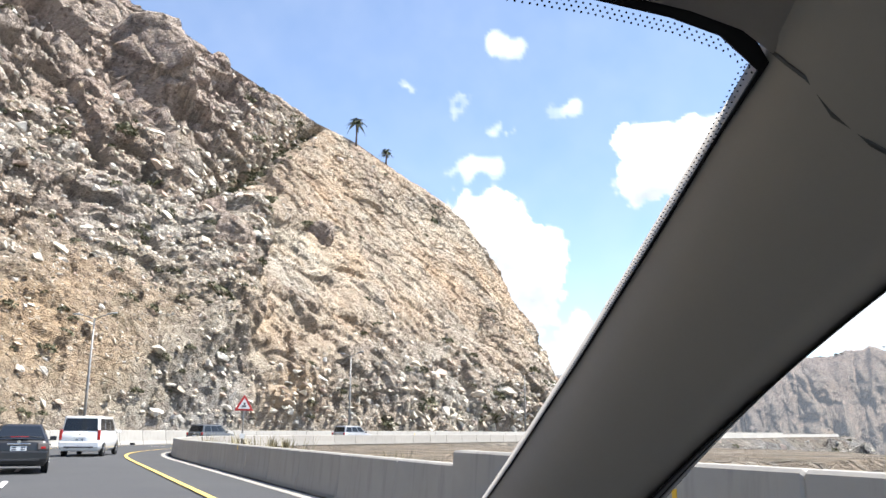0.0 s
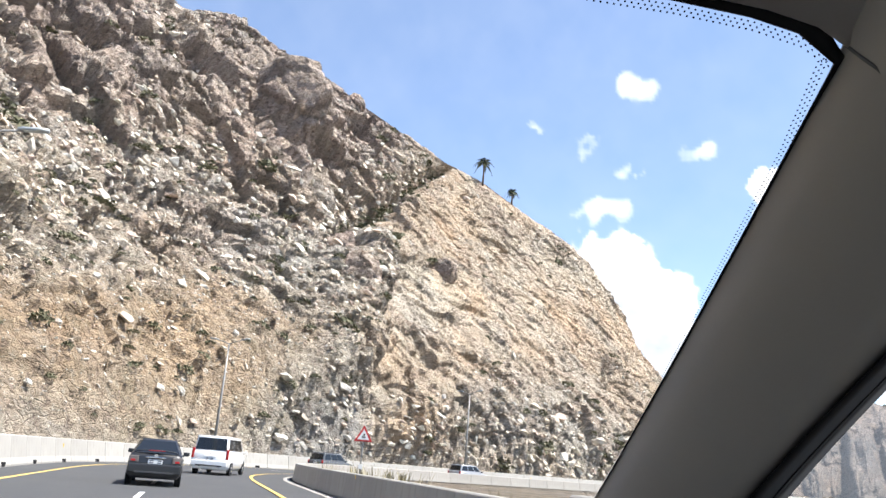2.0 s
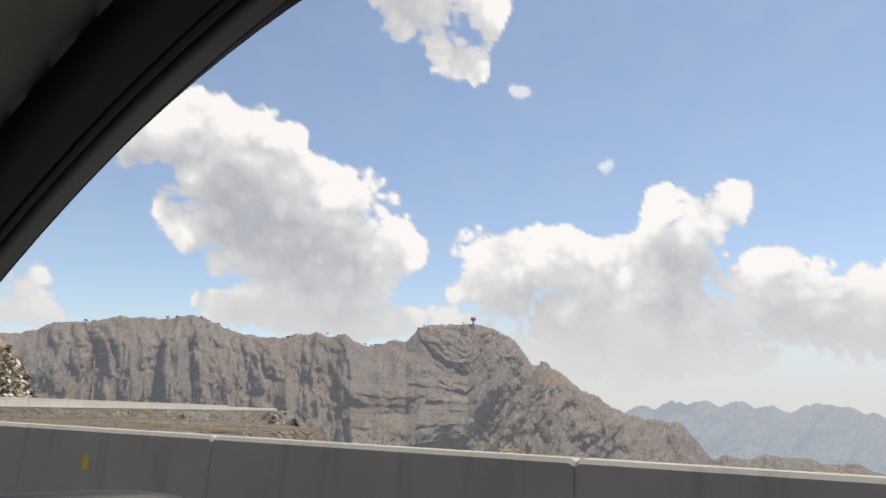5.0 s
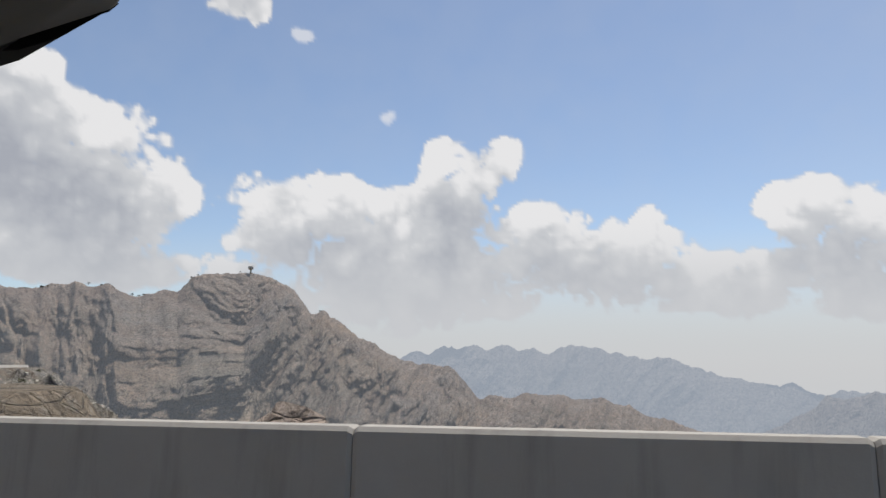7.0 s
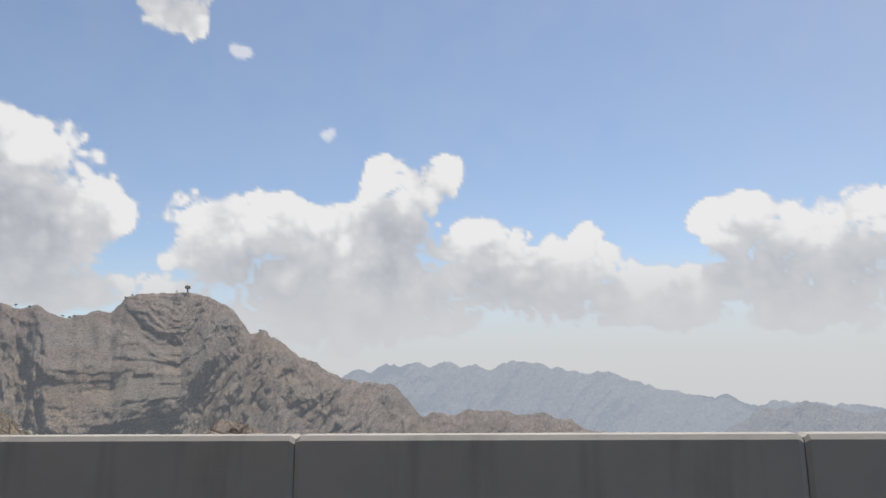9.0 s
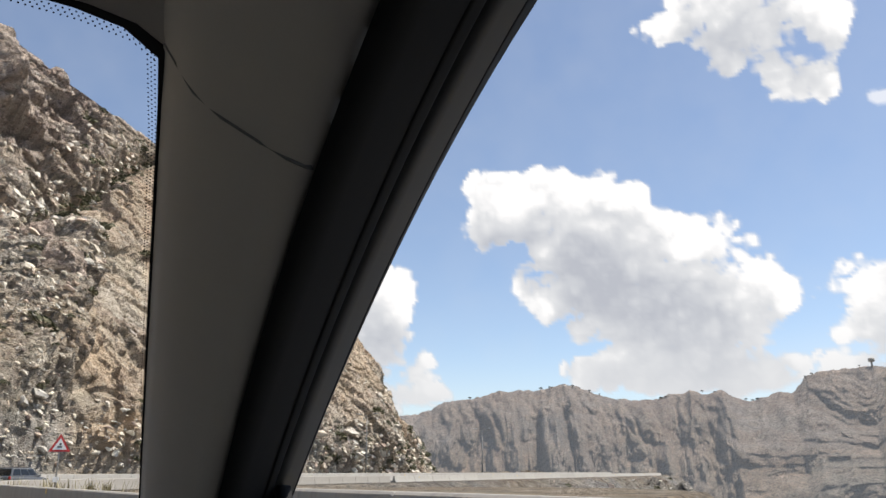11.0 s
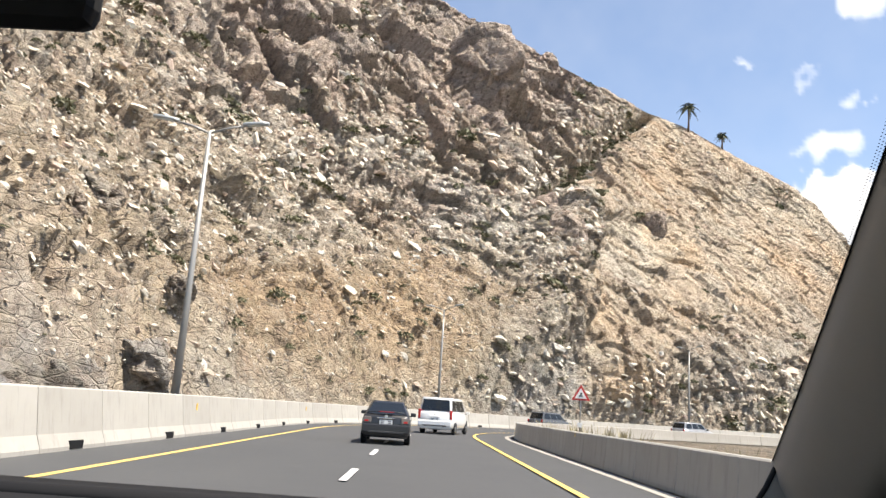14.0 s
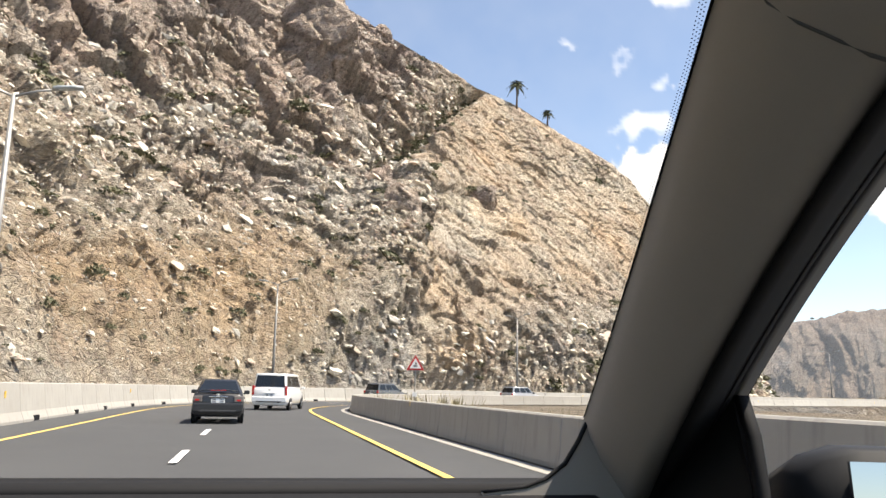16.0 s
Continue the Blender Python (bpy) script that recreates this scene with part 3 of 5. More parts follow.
tagged(scatter("scree_rocks", STONES, flat_p[picked] + nr.uniform(-0.5, 0.5, (COUNT, 3)) * (1, 1, 0.1), sizes, np.full(COUNT, -0.04), M_STONE, 4, 0.4, (0.6, 0.45)),
       "pale broken boulders lying loose on the slope", "rocks", kind="stuff")


def bush_shape(rng, leaves=110):
    """A ragged dome of small leaf blades on crossing twigs."""
    verts, faces = [], []
    for _ in range(leaves):
        a, e, r = rng.uniform(0, 6.283), math.asin(rng.uniform(0.02, 1)), 0.5 * rng.uniform(0.45, 1.0) ** 0.5
        c = Vector((math.cos(a) * math.cos(e) * r, math.sin(a) * math.cos(e) * r, math.sin(e) * r * 0.85))
        u = Vector([rng.gauss(0, 1) for _ in range(3)]).normalized() * rng.uniform(0.1, 0.19)
        w = Vector([rng.gauss(0, 1) for _ in range(3)]).normalized() * rng.uniform(0.08, 0.16)
        k = len(verts)
        verts += [c - u, c + w, c + u]
        faces.append((k, k + 1, k + 2))
    return np.array([q[:] for q in verts]), np.array(faces)


BUSHES = [bush_shape(rng) for _ in range(6)]
chance = (0.12 + 0.8 * hill_scree + 5 * hill_gully + 0.2 * hill_earth - 0.6 * hill_scar)[4:-30].ravel()
chance = np.clip(chance, 0.01, None) * np.where(flat_p[:, 0] > -330, 1, 0.05)
picked = nr.choice(len(flat_p), 2000, p=chance / chance.sum())
tagged(scatter("scrub", BUSHES, flat_p[picked], np.clip(nr.lognormal(0.62, 0.5, 2000) * np.clip(close[picked] / 140, 0.35, 1.1), 0.5, 5.2), np.full(2000, 0.02), M_SCRUB, 6, 0.25),
       "dry grey-green scrub bushes dotted over the rock", "bushes", kind="stuff")


# ---- ridges across the valley, by azimuth and height ----
CENTRE = (-40.0, 90.0)


def ridge(name, table, far, depth, low, material, ribs, nu=900, nv=200, rough=1.0):
    """A range seen across the valley: its crest by azimuth and height angle, its face broken by ribs and gullies."""
    az = np.linspace(table[0][0], table[-1][0], nu)
    el = np.interp(-az, [-a for a, _ in table], [e for _, e in table])
    v = np.linspace(0, 1.05, nv)[:, None]
    jag = smooth_noise(np.stack([az * 0.0175 * far, 0 * az, 0 * az], -1), 48 * rough, 37, 4)[None]
    ztop = far * np.tan(np.radians(el))[None] + 1.25 + jag * 11 * rough ** 2
    cliff = np.clip(v, 0, 1)
    z = low + (ztop - low) * (1 - (1 - cliff) ** 1.3) - np.clip(v - 1, 0, 1) * far * 0.3
    a = np.radians(az)[None]
    flat = np.stack([np.broadcast_to(az[None] * far * 0.0175, z.shape), np.broadcast_to(v * depth * 0.35, z.shape), z * 0.25], -1)
    slant = flat.copy()
    slant[..., 0] += np.clip((-az[None] - 22) / 8, 0, 1) * (z - low) * 0.75       # the spurs of the far end fall aslant
    wander = slant + 50 * rough * np.stack([smooth_noise(flat, 200 * rough, 2, 4), smooth_noise(flat, 200 * rough, 3, 4), smooth_noise(flat, 90 * rough, 4, 3)], -1)
    g = (np.abs(smooth_noise(wander * (1, 0.5, 0.35), ribs, 8, 4)) + 0.6 * np.abs(smooth_noise(wander * (1, 0.6, 0.5), ribs * 0.42, 28, 4))) - 0.4
    full = np.stack([slant[..., 0], flat[..., 1], z], -1)
    h1, t1, _ = facets(wander, 80 * rough, 15, (1, 0.5, 0.5))
    h2, t2, c2 = facets(full, 26 * rough, 16, (1, 0.6, 0.55))
    h3, t3, _ = facets(full, 11 * rough, 17)
    env = np.sin(np.pi * np.clip(v * 0.96 + 0.03, 0, 1)) ** 0.6
    dd = far - depth * (1 - v) + env * (-g * depth * 0.24 + h1 * 12 * rough + h2 * 17 * rough + 15 * h3 + smooth_noise(full, 26 * rough, 31, 4) * 12 * rough)
    z = z + (h2 * 8 + h3 * 5 + smooth_noise(full, 22 * rough, 9, 3) * 6) * rough * np.where(v > 0.95, 0.45, 1)
    p = np.stack([CENTRE[0] - np.sin(a) * dd, CENTRE[1] + np.cos(a) * dd, z], -1)
    ob = grid_mesh(name, p, material, False)
    patch = smooth_noise(full, 110 * rough, 51, 4)
    give(ob, tone=0.25 * t1 + 0.35 * t2 + 0.4 * t3, scree=np.clip(1.1 - 1.3 * v + 0.5 * smooth_noise(flat, 120, 4, 3), 0, 1), scar=np.clip(1.6 * patch - 0.35, 0, 0.8),
         green=np.clip(1.5 * g + 0.15 + 0.5 * smooth_noise(full, 60, 6, 3), 0, 1), crag=np.clip(1.6 * (v - 0.45) - patch, 0, 1), grey=np.clip(-1.8 * patch - 0.1, 0, 1), crack_shade=np.clip(0.1 - c2, 0, 1) / 0.1 * 0.3)
    return ob


RIDGE = [(8, 2.5), (3, 3.2), (0, 3.75), (-3, 4.6), (-6, 5.3), (-9, 5.5), (-11.3, 5.8), (-13, 5.3), (-14.6, 4.75), (-17, 4.65), (-19.5, 5.25), (-21.5, 5.0), (-23.2, 4.45), (-25.7, 4.9),
         (-26.7, 5.95), (-29, 6.35), (-30.5, 6.4), (-32.3, 6.0), (-33.6, 5.1), (-34.8, 3.4), (-35.6, 3.9), (-36.2, 3.4), (-36.9, 3.0), (-38.3, 2.0), (-39.7, 1.2), (-41.8, 0.2), (-43.3, 0.15),
         (-44.7, 0.1), (-46.8, -2.2), (-49, -2.0), (-51.3, -1.8), (-53.5, -2.1), (-55.3, -2.0), (-57.7, -2.9), (-60.5, -3.7), (-63.5, -4.9), (-66, -4.7), (-69, -6.2), (-74, -9), (-80, -11)]
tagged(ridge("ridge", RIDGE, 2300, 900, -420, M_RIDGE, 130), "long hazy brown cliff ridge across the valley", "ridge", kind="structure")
FAR2 = [(-30, 0.0), (-36, 1.6), (-38, 1.2), (-41.4, 0.6), (-44, 1.2), (-46.3, 1.5), (-48, 1.35), (-49, 1.75), (-50.5, 1.3), (-52.1, 1.15), (-54.1, 1.65), (-56, 1.2), (-58.2, 0.65), (-60, 0.5), (-62.1, 0.35),
        (-65.2, -0.8), (-67.8, -0.95), (-70.3, -1.4), (-76, -1.8), (-90, -2)]
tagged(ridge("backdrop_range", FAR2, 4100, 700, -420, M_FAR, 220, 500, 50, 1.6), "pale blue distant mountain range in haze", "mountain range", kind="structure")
FAR3 = [(-62, -5.5), (-66.9, -4.05), (-70.3, -1.9), (-72.7, -1.35), (-76, -2.2), (-78.2, -2.1), (-84, -1.2), (-92, -2)]
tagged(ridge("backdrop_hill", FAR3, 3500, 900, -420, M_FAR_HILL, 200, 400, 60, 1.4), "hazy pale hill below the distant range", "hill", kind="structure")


# ---- ground: one sheet, level by the road, falling into the valley ----
near_slope = []


def ground():
    ax = np.concatenate([-np.geomspace(4600, 260, 26), np.linspace(-250, 250, 300), np.geomspace(260, 4600, 26)]) - 20
    ay = np.concatenate([-np.geomspace(4600, 130, 26), np.linspace(-120, 560, 400), np.geomspace(575, 4600, 24)])
    X, Y = np.meshgrid(ax, ay)
    near = np.full(X.shape, 1e9)
    sgn = np.zeros(X.shape)
    for k in range(0, len(arc), 6):
        dx, dy = X - line[k, 0], Y - line[k, 1]
        d = np.hypot(dx, dy)
        closer = d < near
        near = np.where(closer, d, near)
        sgn = np.where(closer, dx * side[k, 0] + dy * side[k, 1], sgn)
    drop = np.where(sgn > 0, np.clip(near - 9.5, 0, None), 0)
    hold = np.clip((185 - np.hypot(X + 64, Y - 216) * 4.6) / 90, 0, 1)       # the dirt inside the bend
    Z = -0.06 - np.minimum(430, drop * np.where(drop > 12, 0.66 + 1.8 / np.maximum(drop, 1), 0.8)) * (1 - hold)
    Z = np.where((sgn < 0) & (near > 300), -60, Z)
    P = np.stack([X, Y, Z], -1)
    amp = np.clip((near - np.where(sgn > 0, 9.5, 19)) / 6, 0, 1) * (1 - ease(hold * 3)) * np.where(sgn > 0, 1, 0.3)
    h1, t1, _ = facets(P, 22, 41)
    h2, t2, c2 = facets(P, 8, 42)
    Z = Z + amp * (h1 * 4.5 + h2 * 2.6 + 4 * smooth_noise(P, 24, 46, 4) + smooth_noise(P, 90, 43, 3) * np.clip((near - 30) / 60, 0, 1) * 12)
    Z = np.where(near < 12, np.minimum(Z, -0.06), Z)
    near_slope.append((np.stack([X, Y, Z], -1).reshape(-1, 3), amp.ravel(), near.ravel(), sgn.ravel()))
    ob = grid_mesh("ground", np.stack([X, Y, Z], -1), M_GROUND, False)
    give(ob, tone=0.5 * t1 + 0.5 * t2, scree=np.clip(hold + 0.15 + 0.6 * smooth_noise(P, 40, 44, 3), 0, 1), scar=0.25 * hold, green=np.clip(smooth_noise(P, 30, 45, 3) + 0.3, 0, 1) * amp, crag=0 * X, grey=np.clip(0.7 * amp, 0, 1), crack_shade=np.clip(0.1 - c2, 0, 1) / 0.1 * 0.5)


ground()
gp, gamp, gnear, gsgn = near_slope[0]
field = gamp * (gsgn > 0) * (gnear < 130) * (gp[:, 1] > 20) * (gp[:, 1] < 540)
picked = nr.choice(len(gp), 9000, p=field / field.sum())
tagged(scatter("slope_rocks", STONES, gp[picked] + nr.uniform(-0.8, 0.8, (9000, 3)) * (1, 1, 0), np.clip(nr.lognormal(-0.1, 0.55, 9000) * np.clip(gnear[picked] / 30, 0.5, 1.4), 0.25, 2.6), np.full(9000, -0.05), M_STONE, 14),
       "pale broken rocks on the slope below the road", "rocks", kind="stuff")
picked = nr.choice(len(gp), 600, p=field / field.sum())
tagged(scatter("slope_scrub", BUSHES, gp[picked], np.clip(nr.lognormal(0.3, 0.4, 600), 0.6, 3), np.full(600, 0.02), M_SCRUB, 16, 0.25),
       "dry scrub bushes on the slope below the road", "bushes", kind="stuff")
tagged(bpy.data.objects["ground"], "dry stony ground falling into the valley", "ground", kind="structure")


# ---- clouds: a far dome whose cover is worked out from puffs and turbulence ----
PUFFS = {
    "anvil": [(-9.5, 18.6, 4.0, 2.4), (-6.6, 19.6, 2.0, 1.3), (-5.8, 17.2, 1.7, 1.5), (-13, 17.2, 4.6, 3.3), (-17, 15, 5, 3.9), (-21.7, 13.4, 4.3, 3.6), (-25.6, 11.8, 2.4, 2.4), (-14, 12.5, 5.5, 3), (-19, 9.6, 7, 2.6)],
    "high": [(-26.2, 29, 3.6, 2.6), (-29.1, 25.2, 2.4, 1.7), (-31.6, 28, 1.9, 1.8), (-20.5, 30.3, 2.4, 1.0), (-25, 32.5, 5, 2)],
    "bank": [(-36.1, 11.7, 4, 1.9), (-32.4, 10.2, 3.6, 2.8), (-40.6, 9, 6, 3.6), (-46.4, 12.9, 2.8, 3), (-44.7, 15.6, 1.2, 1.3), (-48.4, 14.9, 1.7, 1.7), (-53, 8.4, 5, 3), (-59.5, 9.8, 1.8, 1.6),
             (-57.9, 6.7, 6, 3), (-65.3, 5.9, 4.5, 2), (-70.2, 10.7, 3, 1.8), (-75.2, 9.9, 4, 2.3), (-80, 10.6, 4, 1.9), (-74.3, 6.5, 8, 3), (-88, 9, 6, 3), (-42, 5.5, 10, 3), (-22, 6.4, 8, 1.6)],
    "left": [(5.8, 13.9, 4.0, 3.2), (8.6, 12.6, 3, 2.6), (1.4, 12.6, 2.5, 2.1), (2.9, 9, 3, 2.6), (-1.7, 6.4, 2.1, 1.9), (1.2, 4.7, 3, 1.8), (13.6, 14.4, 1.3, 0.9), (39.2, 23.6, 2.2, 1.7), (-13.2, 6.0, 1.5, 1.1)],
    "wisps": [(5.8, 18.6, 1.7, 0.9), (11.1, 24.1, 0.8, 0.5), (6.8, 23.1, 1.0, 0.6), (4.4, 21.9, 1.1, 0.7), (-0.8, 22.4, 1.7, 0.8), (2.7, 27, 1.6, 0.9), (-34.6, 23.3, 0.7, 0.35), (-41, 18, 0.7, 0.45), (31.3, 22.3, 1.1, 0.6)],
}


def cloud_dome():
    az = np.arange(-100, 52, 0.21)
    el = np.arange(-4, 38, 0.19)
    A, E = np.meshgrid(az, el)
    q0 = np.stack([A, E, 0 * A], -1)
    A0, E0 = A, E
    A = A + 1.5 * smooth_noise(q0, 3.4, 81, 4)
    E = E + 1.1 * smooth_noise(q0, 3.0, 86, 4)
    body = np.zeros(A.shape)
    thin = np.zeros(A.shape)
    for name, puffs in PUFFS.items():
        for a, e, ra, re in puffs:
            d2 = ((A - a) / ra) ** 2 + ((E - e) / re) ** 2
            if name == "wisps":
                thin = np.maximum(thin, np.exp(-d2 * 1.1))
            else:
                body = 1 - (1 - body) * (1 - np.clip(1.1 - d2 * 0.62, 0, 1) * 0.9)
    A, E = A0, E0
    q = np.stack([A, E * 1.1, 0 * A], -1)
    billow = sum(np.abs(smooth_noise(q, s, 50 + k, 2)) * w for k, (s, w) in enumerate(((4.2, 0.9), (2.1, 0.75), (1.05, 0.5), (0.55, 0.32))))
    soft = smooth_noise(q, 2.2, 61, 5)
    dens = body + 0.8 * (billow - 0.52) * np.clip((body - 0.1) / 0.4, 0, 1)
    cover = np.clip((dens + 0.12 * soft - 0.42) / 0.26, 0, 1)
    cover = cover * cover * (3 - 2 * cover)
    veil = np.clip((thin * (1 + 1.5 * soft) + 0.55 * (billow - 0.5) * np.clip(thin * 4, 0, 1) - 0.3) / 1.0, 0, 0.62)
    haze = ease((12 - E) / 11) * np.clip((-A - 10) / 28, 0.3, 1) * 0.93
    haze = np.maximum(haze, 0.1 + 0.12 * ease((-A - 60) / 25) + 0.05 * soft)
    # light falls from above: what lies under other cloud is greyer
    above = np.zeros(A.shape)
    for k in range(1, 27):
        above[:-k] += np.clip(dens[k:] - 0.42, 0, 0.5) / 26
    for _ in range(2):
        above = sum(np.roll(above, k, axis=1) for k in range(-6, 7)) / 13
    shade = np.clip(2.2 * (above - 0.09) + 0.5 * (0.5 - billow) + 0.35 * soft, 0, 1)
    R = 4700.0
    ra, re = np.radians(A), np.radians(E)
    pts = np.stack([CENTRE[0] - R * np.sin(ra) * np.cos(re), CENTRE[1] + R * np.cos(ra) * np.cos(re), R * np.sin(re)], -1)
    ob = grid_mesh("cloud_backdrop", pts, M_CLOUD)
    whole = np.maximum(cover * 0.98, veil)
    mist = ease((11 - E) / 8)
    give(ob, cover=1 - (1 - whole) * (1 - haze), shade=(shade * (1 - mist) + (0.12 * shade + 0.3) * mist) * cover + (1 - cover) * 0.36 * (haze > veil))


def cloud_material():
    n = Nodes("cloud")
    cover, shade = n.attribute("cover"), n.attribute("shade")
    glow = n.add("ShaderNodeEmission")
    n.link(n.ramp(shade, (0.0, (0.77, 0.77, 0.78)), (0.3, (0.57, 0.585, 0.61)), (0.7, (0.45, 0.47, 0.51)), (1.0, (0.37, 0.39, 0.44))), glow.inputs[0])
    clear = n.add("ShaderNodeBsdfTransparent")
    mixer = n.add("ShaderNodeMixShader")
    n.link(cover, mixer.inputs[0])
    n.link(clear.outputs[0], mixer.inputs[1])
    n.link(glow.outputs[0], mixer.inputs[2])
    n.link(mixer.outputs[0], n.out.inputs[0])
    return n.mat


M_CLOUD = cloud_material()
cloud_dome()
tagged(bpy.data.objects["cloud_backdrop"], "bright cumulus clouds and pale haze over the mountains", "clouds", kind="structure")


# ---- helpers for made things ----
M_TRIM = plain("grey_pillar_trim", (0.31, 0.29, 0.267), 0.8, grain=0.05, scale=300)
M_LINER = plain("grey_headliner", (0.4, 0.375, 0.35), 0.9, grain=0.08, scale=400)
M_BLACK = plain("black_rubber", (0.012, 0.012, 0.013), 0.8, scale=200, **{"Specular IOR Level": 0.2})
M_HOUSING = plain("matt_black_housing", (0.02, 0.02, 0.021), 0.6, scale=200, **{"Specular IOR Level": 0.25})
M_DARK = plain("dark_plastic", (0.035, 0.035, 0.037), 0.55, scale=200)
M_FRAME = plain("dark_grey_door_frame", (0.075, 0.075, 0.077), 0.5, scale=200)
M_BLACK_PAINT = plain("black_car_paint", (0.02, 0.02, 0.021), 0.32, grain=0.15, scale=30, **{"Coat Weight": 0.25})
M_WHITE_PAINT = plain("white_car_paint", (0.74, 0.74, 0.73), 0.25, grain=0.03, scale=30, **{"Coat Weight": 0.5})
M_GREY_PAINT = plain("grey_car_paint", (0.09, 0.095, 0.1), 0.25, grain=0.05, scale=30, **{"Coat Weight": 0.5})
M_SILVER_PAINT = plain("silver_car_paint", (0.42, 0.42, 0.42), 0.3, 0.5, grain=0.04, scale=30)
M_TINT = plain("tinted_glass", (0.012, 0.014, 0.016), 0.06, grain=0.05, scale=10)
M_CHROME = plain("chrome", (0.75, 0.75, 0.76), 0.12, 1.0, grain=0.03)
M_RED = plain("red_lamp_lens", (0.42, 0.02, 0.02), 0.15, grain=0.15, scale=60)
M_CLEAR_LENS = plain("smoked_lamp_lens", (0.16, 0.14, 0.13), 0.12, grain=0.25, scale=60)
M_PLATE = plain("white_number_plate", (0.7, 0.7, 0.68), 0.5, grain=0.04)
M_INK = plain("dark_ink", (0.05, 0.05, 0.06), 0.6)
M_RIM = plain("alloy_rim", (0.35, 0.35, 0.36), 0.35, 0.8)
M_TYRE = plain("tyre_rubber", (0.02, 0.02, 0.02), 0.85)
M_MIRROR = plain("mirror_glass", (0.5, 0.53, 0.57), 0.02, 1.0, grain=0.01)


def beam(name, rows, material, parent, label="", smooth=True):
    """A loft through closed cross-sections, each a list of points."""
    bm = bmesh.new()
    rings = [[bm.verts.new(p) for p in row] for row in rows]
    m = len(rings[0])
    for a, b in zip(rings, rings[1:]):
        for j in range(m):
            k = (j + 1) % m
            bm.faces.new((a[j], a[k], b[k], b[j]))
    bm.faces.new(rings[0])
    bm.faces.new(list(reversed(rings[-1])))
    return part(name, bm, material, parent, label, smooth)


def box(name, centre, size, material, parent, bevel=0.01, label="", turn=(0, 0, 0)):
    bm = bmesh.new()
    bmesh.ops.create_cube(bm, size=1, matrix=Matrix.Translation(centre) @ Euler([radians(a) for a in turn]).to_matrix().to_4x4() @ Matrix.Diagonal((*size, 1)))
    if bevel:
        bmesh.ops.bevel(bm, geom=bm.edges[:], offset=bevel, segments=2, affect="EDGES", profile=0.5)
    return part(name, bm, material, parent, label)


def panel(name, corners, thick, material, parent, label="", inset=0.0):
    """A flat plate through the corners, extruded along its normal."""
    c = [Vector(p) for p in corners]
    if inset:
        mid = sum(c, Vector()) / len(c)
        c = [p + (mid - p).normalized() * inset for p in c]
    n = (c[1] - c[0]).cross(c[2] - c[0]).normalized() * thick
    bm = bmesh.new()
    a = [bm.verts.new(p - n * 0.5) for p in c]
    b = [bm.verts.new(p + n) for p in c]
    bm.faces.new(a)
    bm.faces.new(list(reversed(b)))
    for k in range(len(c)):
        j = (k + 1) % len(c)
        bm.faces.new((a[k], b[k], b[j], a[j]))
    return part(name, bm, material, parent, label)


def disc(bm, centre, radius, width, seg=20, hub=0.0):
    """A short cylinder whose axis lies across the car, with rounded shoulders."""
    rings = []
    for x, r in ((-width / 2, radius * 0.9), (-width * 0.36, radius), (width * 0.36, radius), (width / 2, radius * 0.9), (width / 2 - hub, radius * 0.62)):
        rings.append([bm.verts.new((centre[0] + x, centre[1] + r * math.cos(6.2832 * k / seg), centre[2] + r * math.sin(6.2832 * k / seg))) for k in range(seg)])
    for a, b in zip(rings, rings[1:]):
        for k in range(seg):
            bm.faces.new((a[k], a[(k + 1) % seg], b[(k + 1) % seg], b[k]))
    bm.faces.new(rings[0])
    bm.faces.new(rings[-1])


def wheel(parent, x, y, radius, side):
    """A tyre with a five-spoked rim, facing outwards."""
    bm = bmesh.new()
    disc(bm, (0, 0, 0), radius, 0.2, 24, 0.03)
    tyre = part("wheel", bm, M_TYRE, parent, "", True)
    tyre.matrix_local = pose(x, y, radius, 0, 0, 0 if side > 0 else 180)
    bm = bmesh.new()
    for k in range(5):
        a = 6.2832 * k / 5
        m = Matrix.Translation((0.085, 0, 0)) @ Matrix.Rotation(a, 4, "X") @ Matrix.Translation((0, 0, radius * 0.32)) @ Matrix.Diagonal((0.03, radius * 0.2, radius * 0.62, 1))
        bmesh.ops.create_cube(bm, size=1, matrix=m)
    bmesh.ops.create_cone(bm, cap_ends=True, segments=16, radius1=radius * 0.18, radius2=radius * 0.12, depth=0.05, matrix=Matrix.Translation((0.095, 0, 0)) @ Matrix.Rotation(radians(90), 4, "Y"))
    part("rim", bm, M_RIM, tyre, "spoked alloy rim")
    return tyre


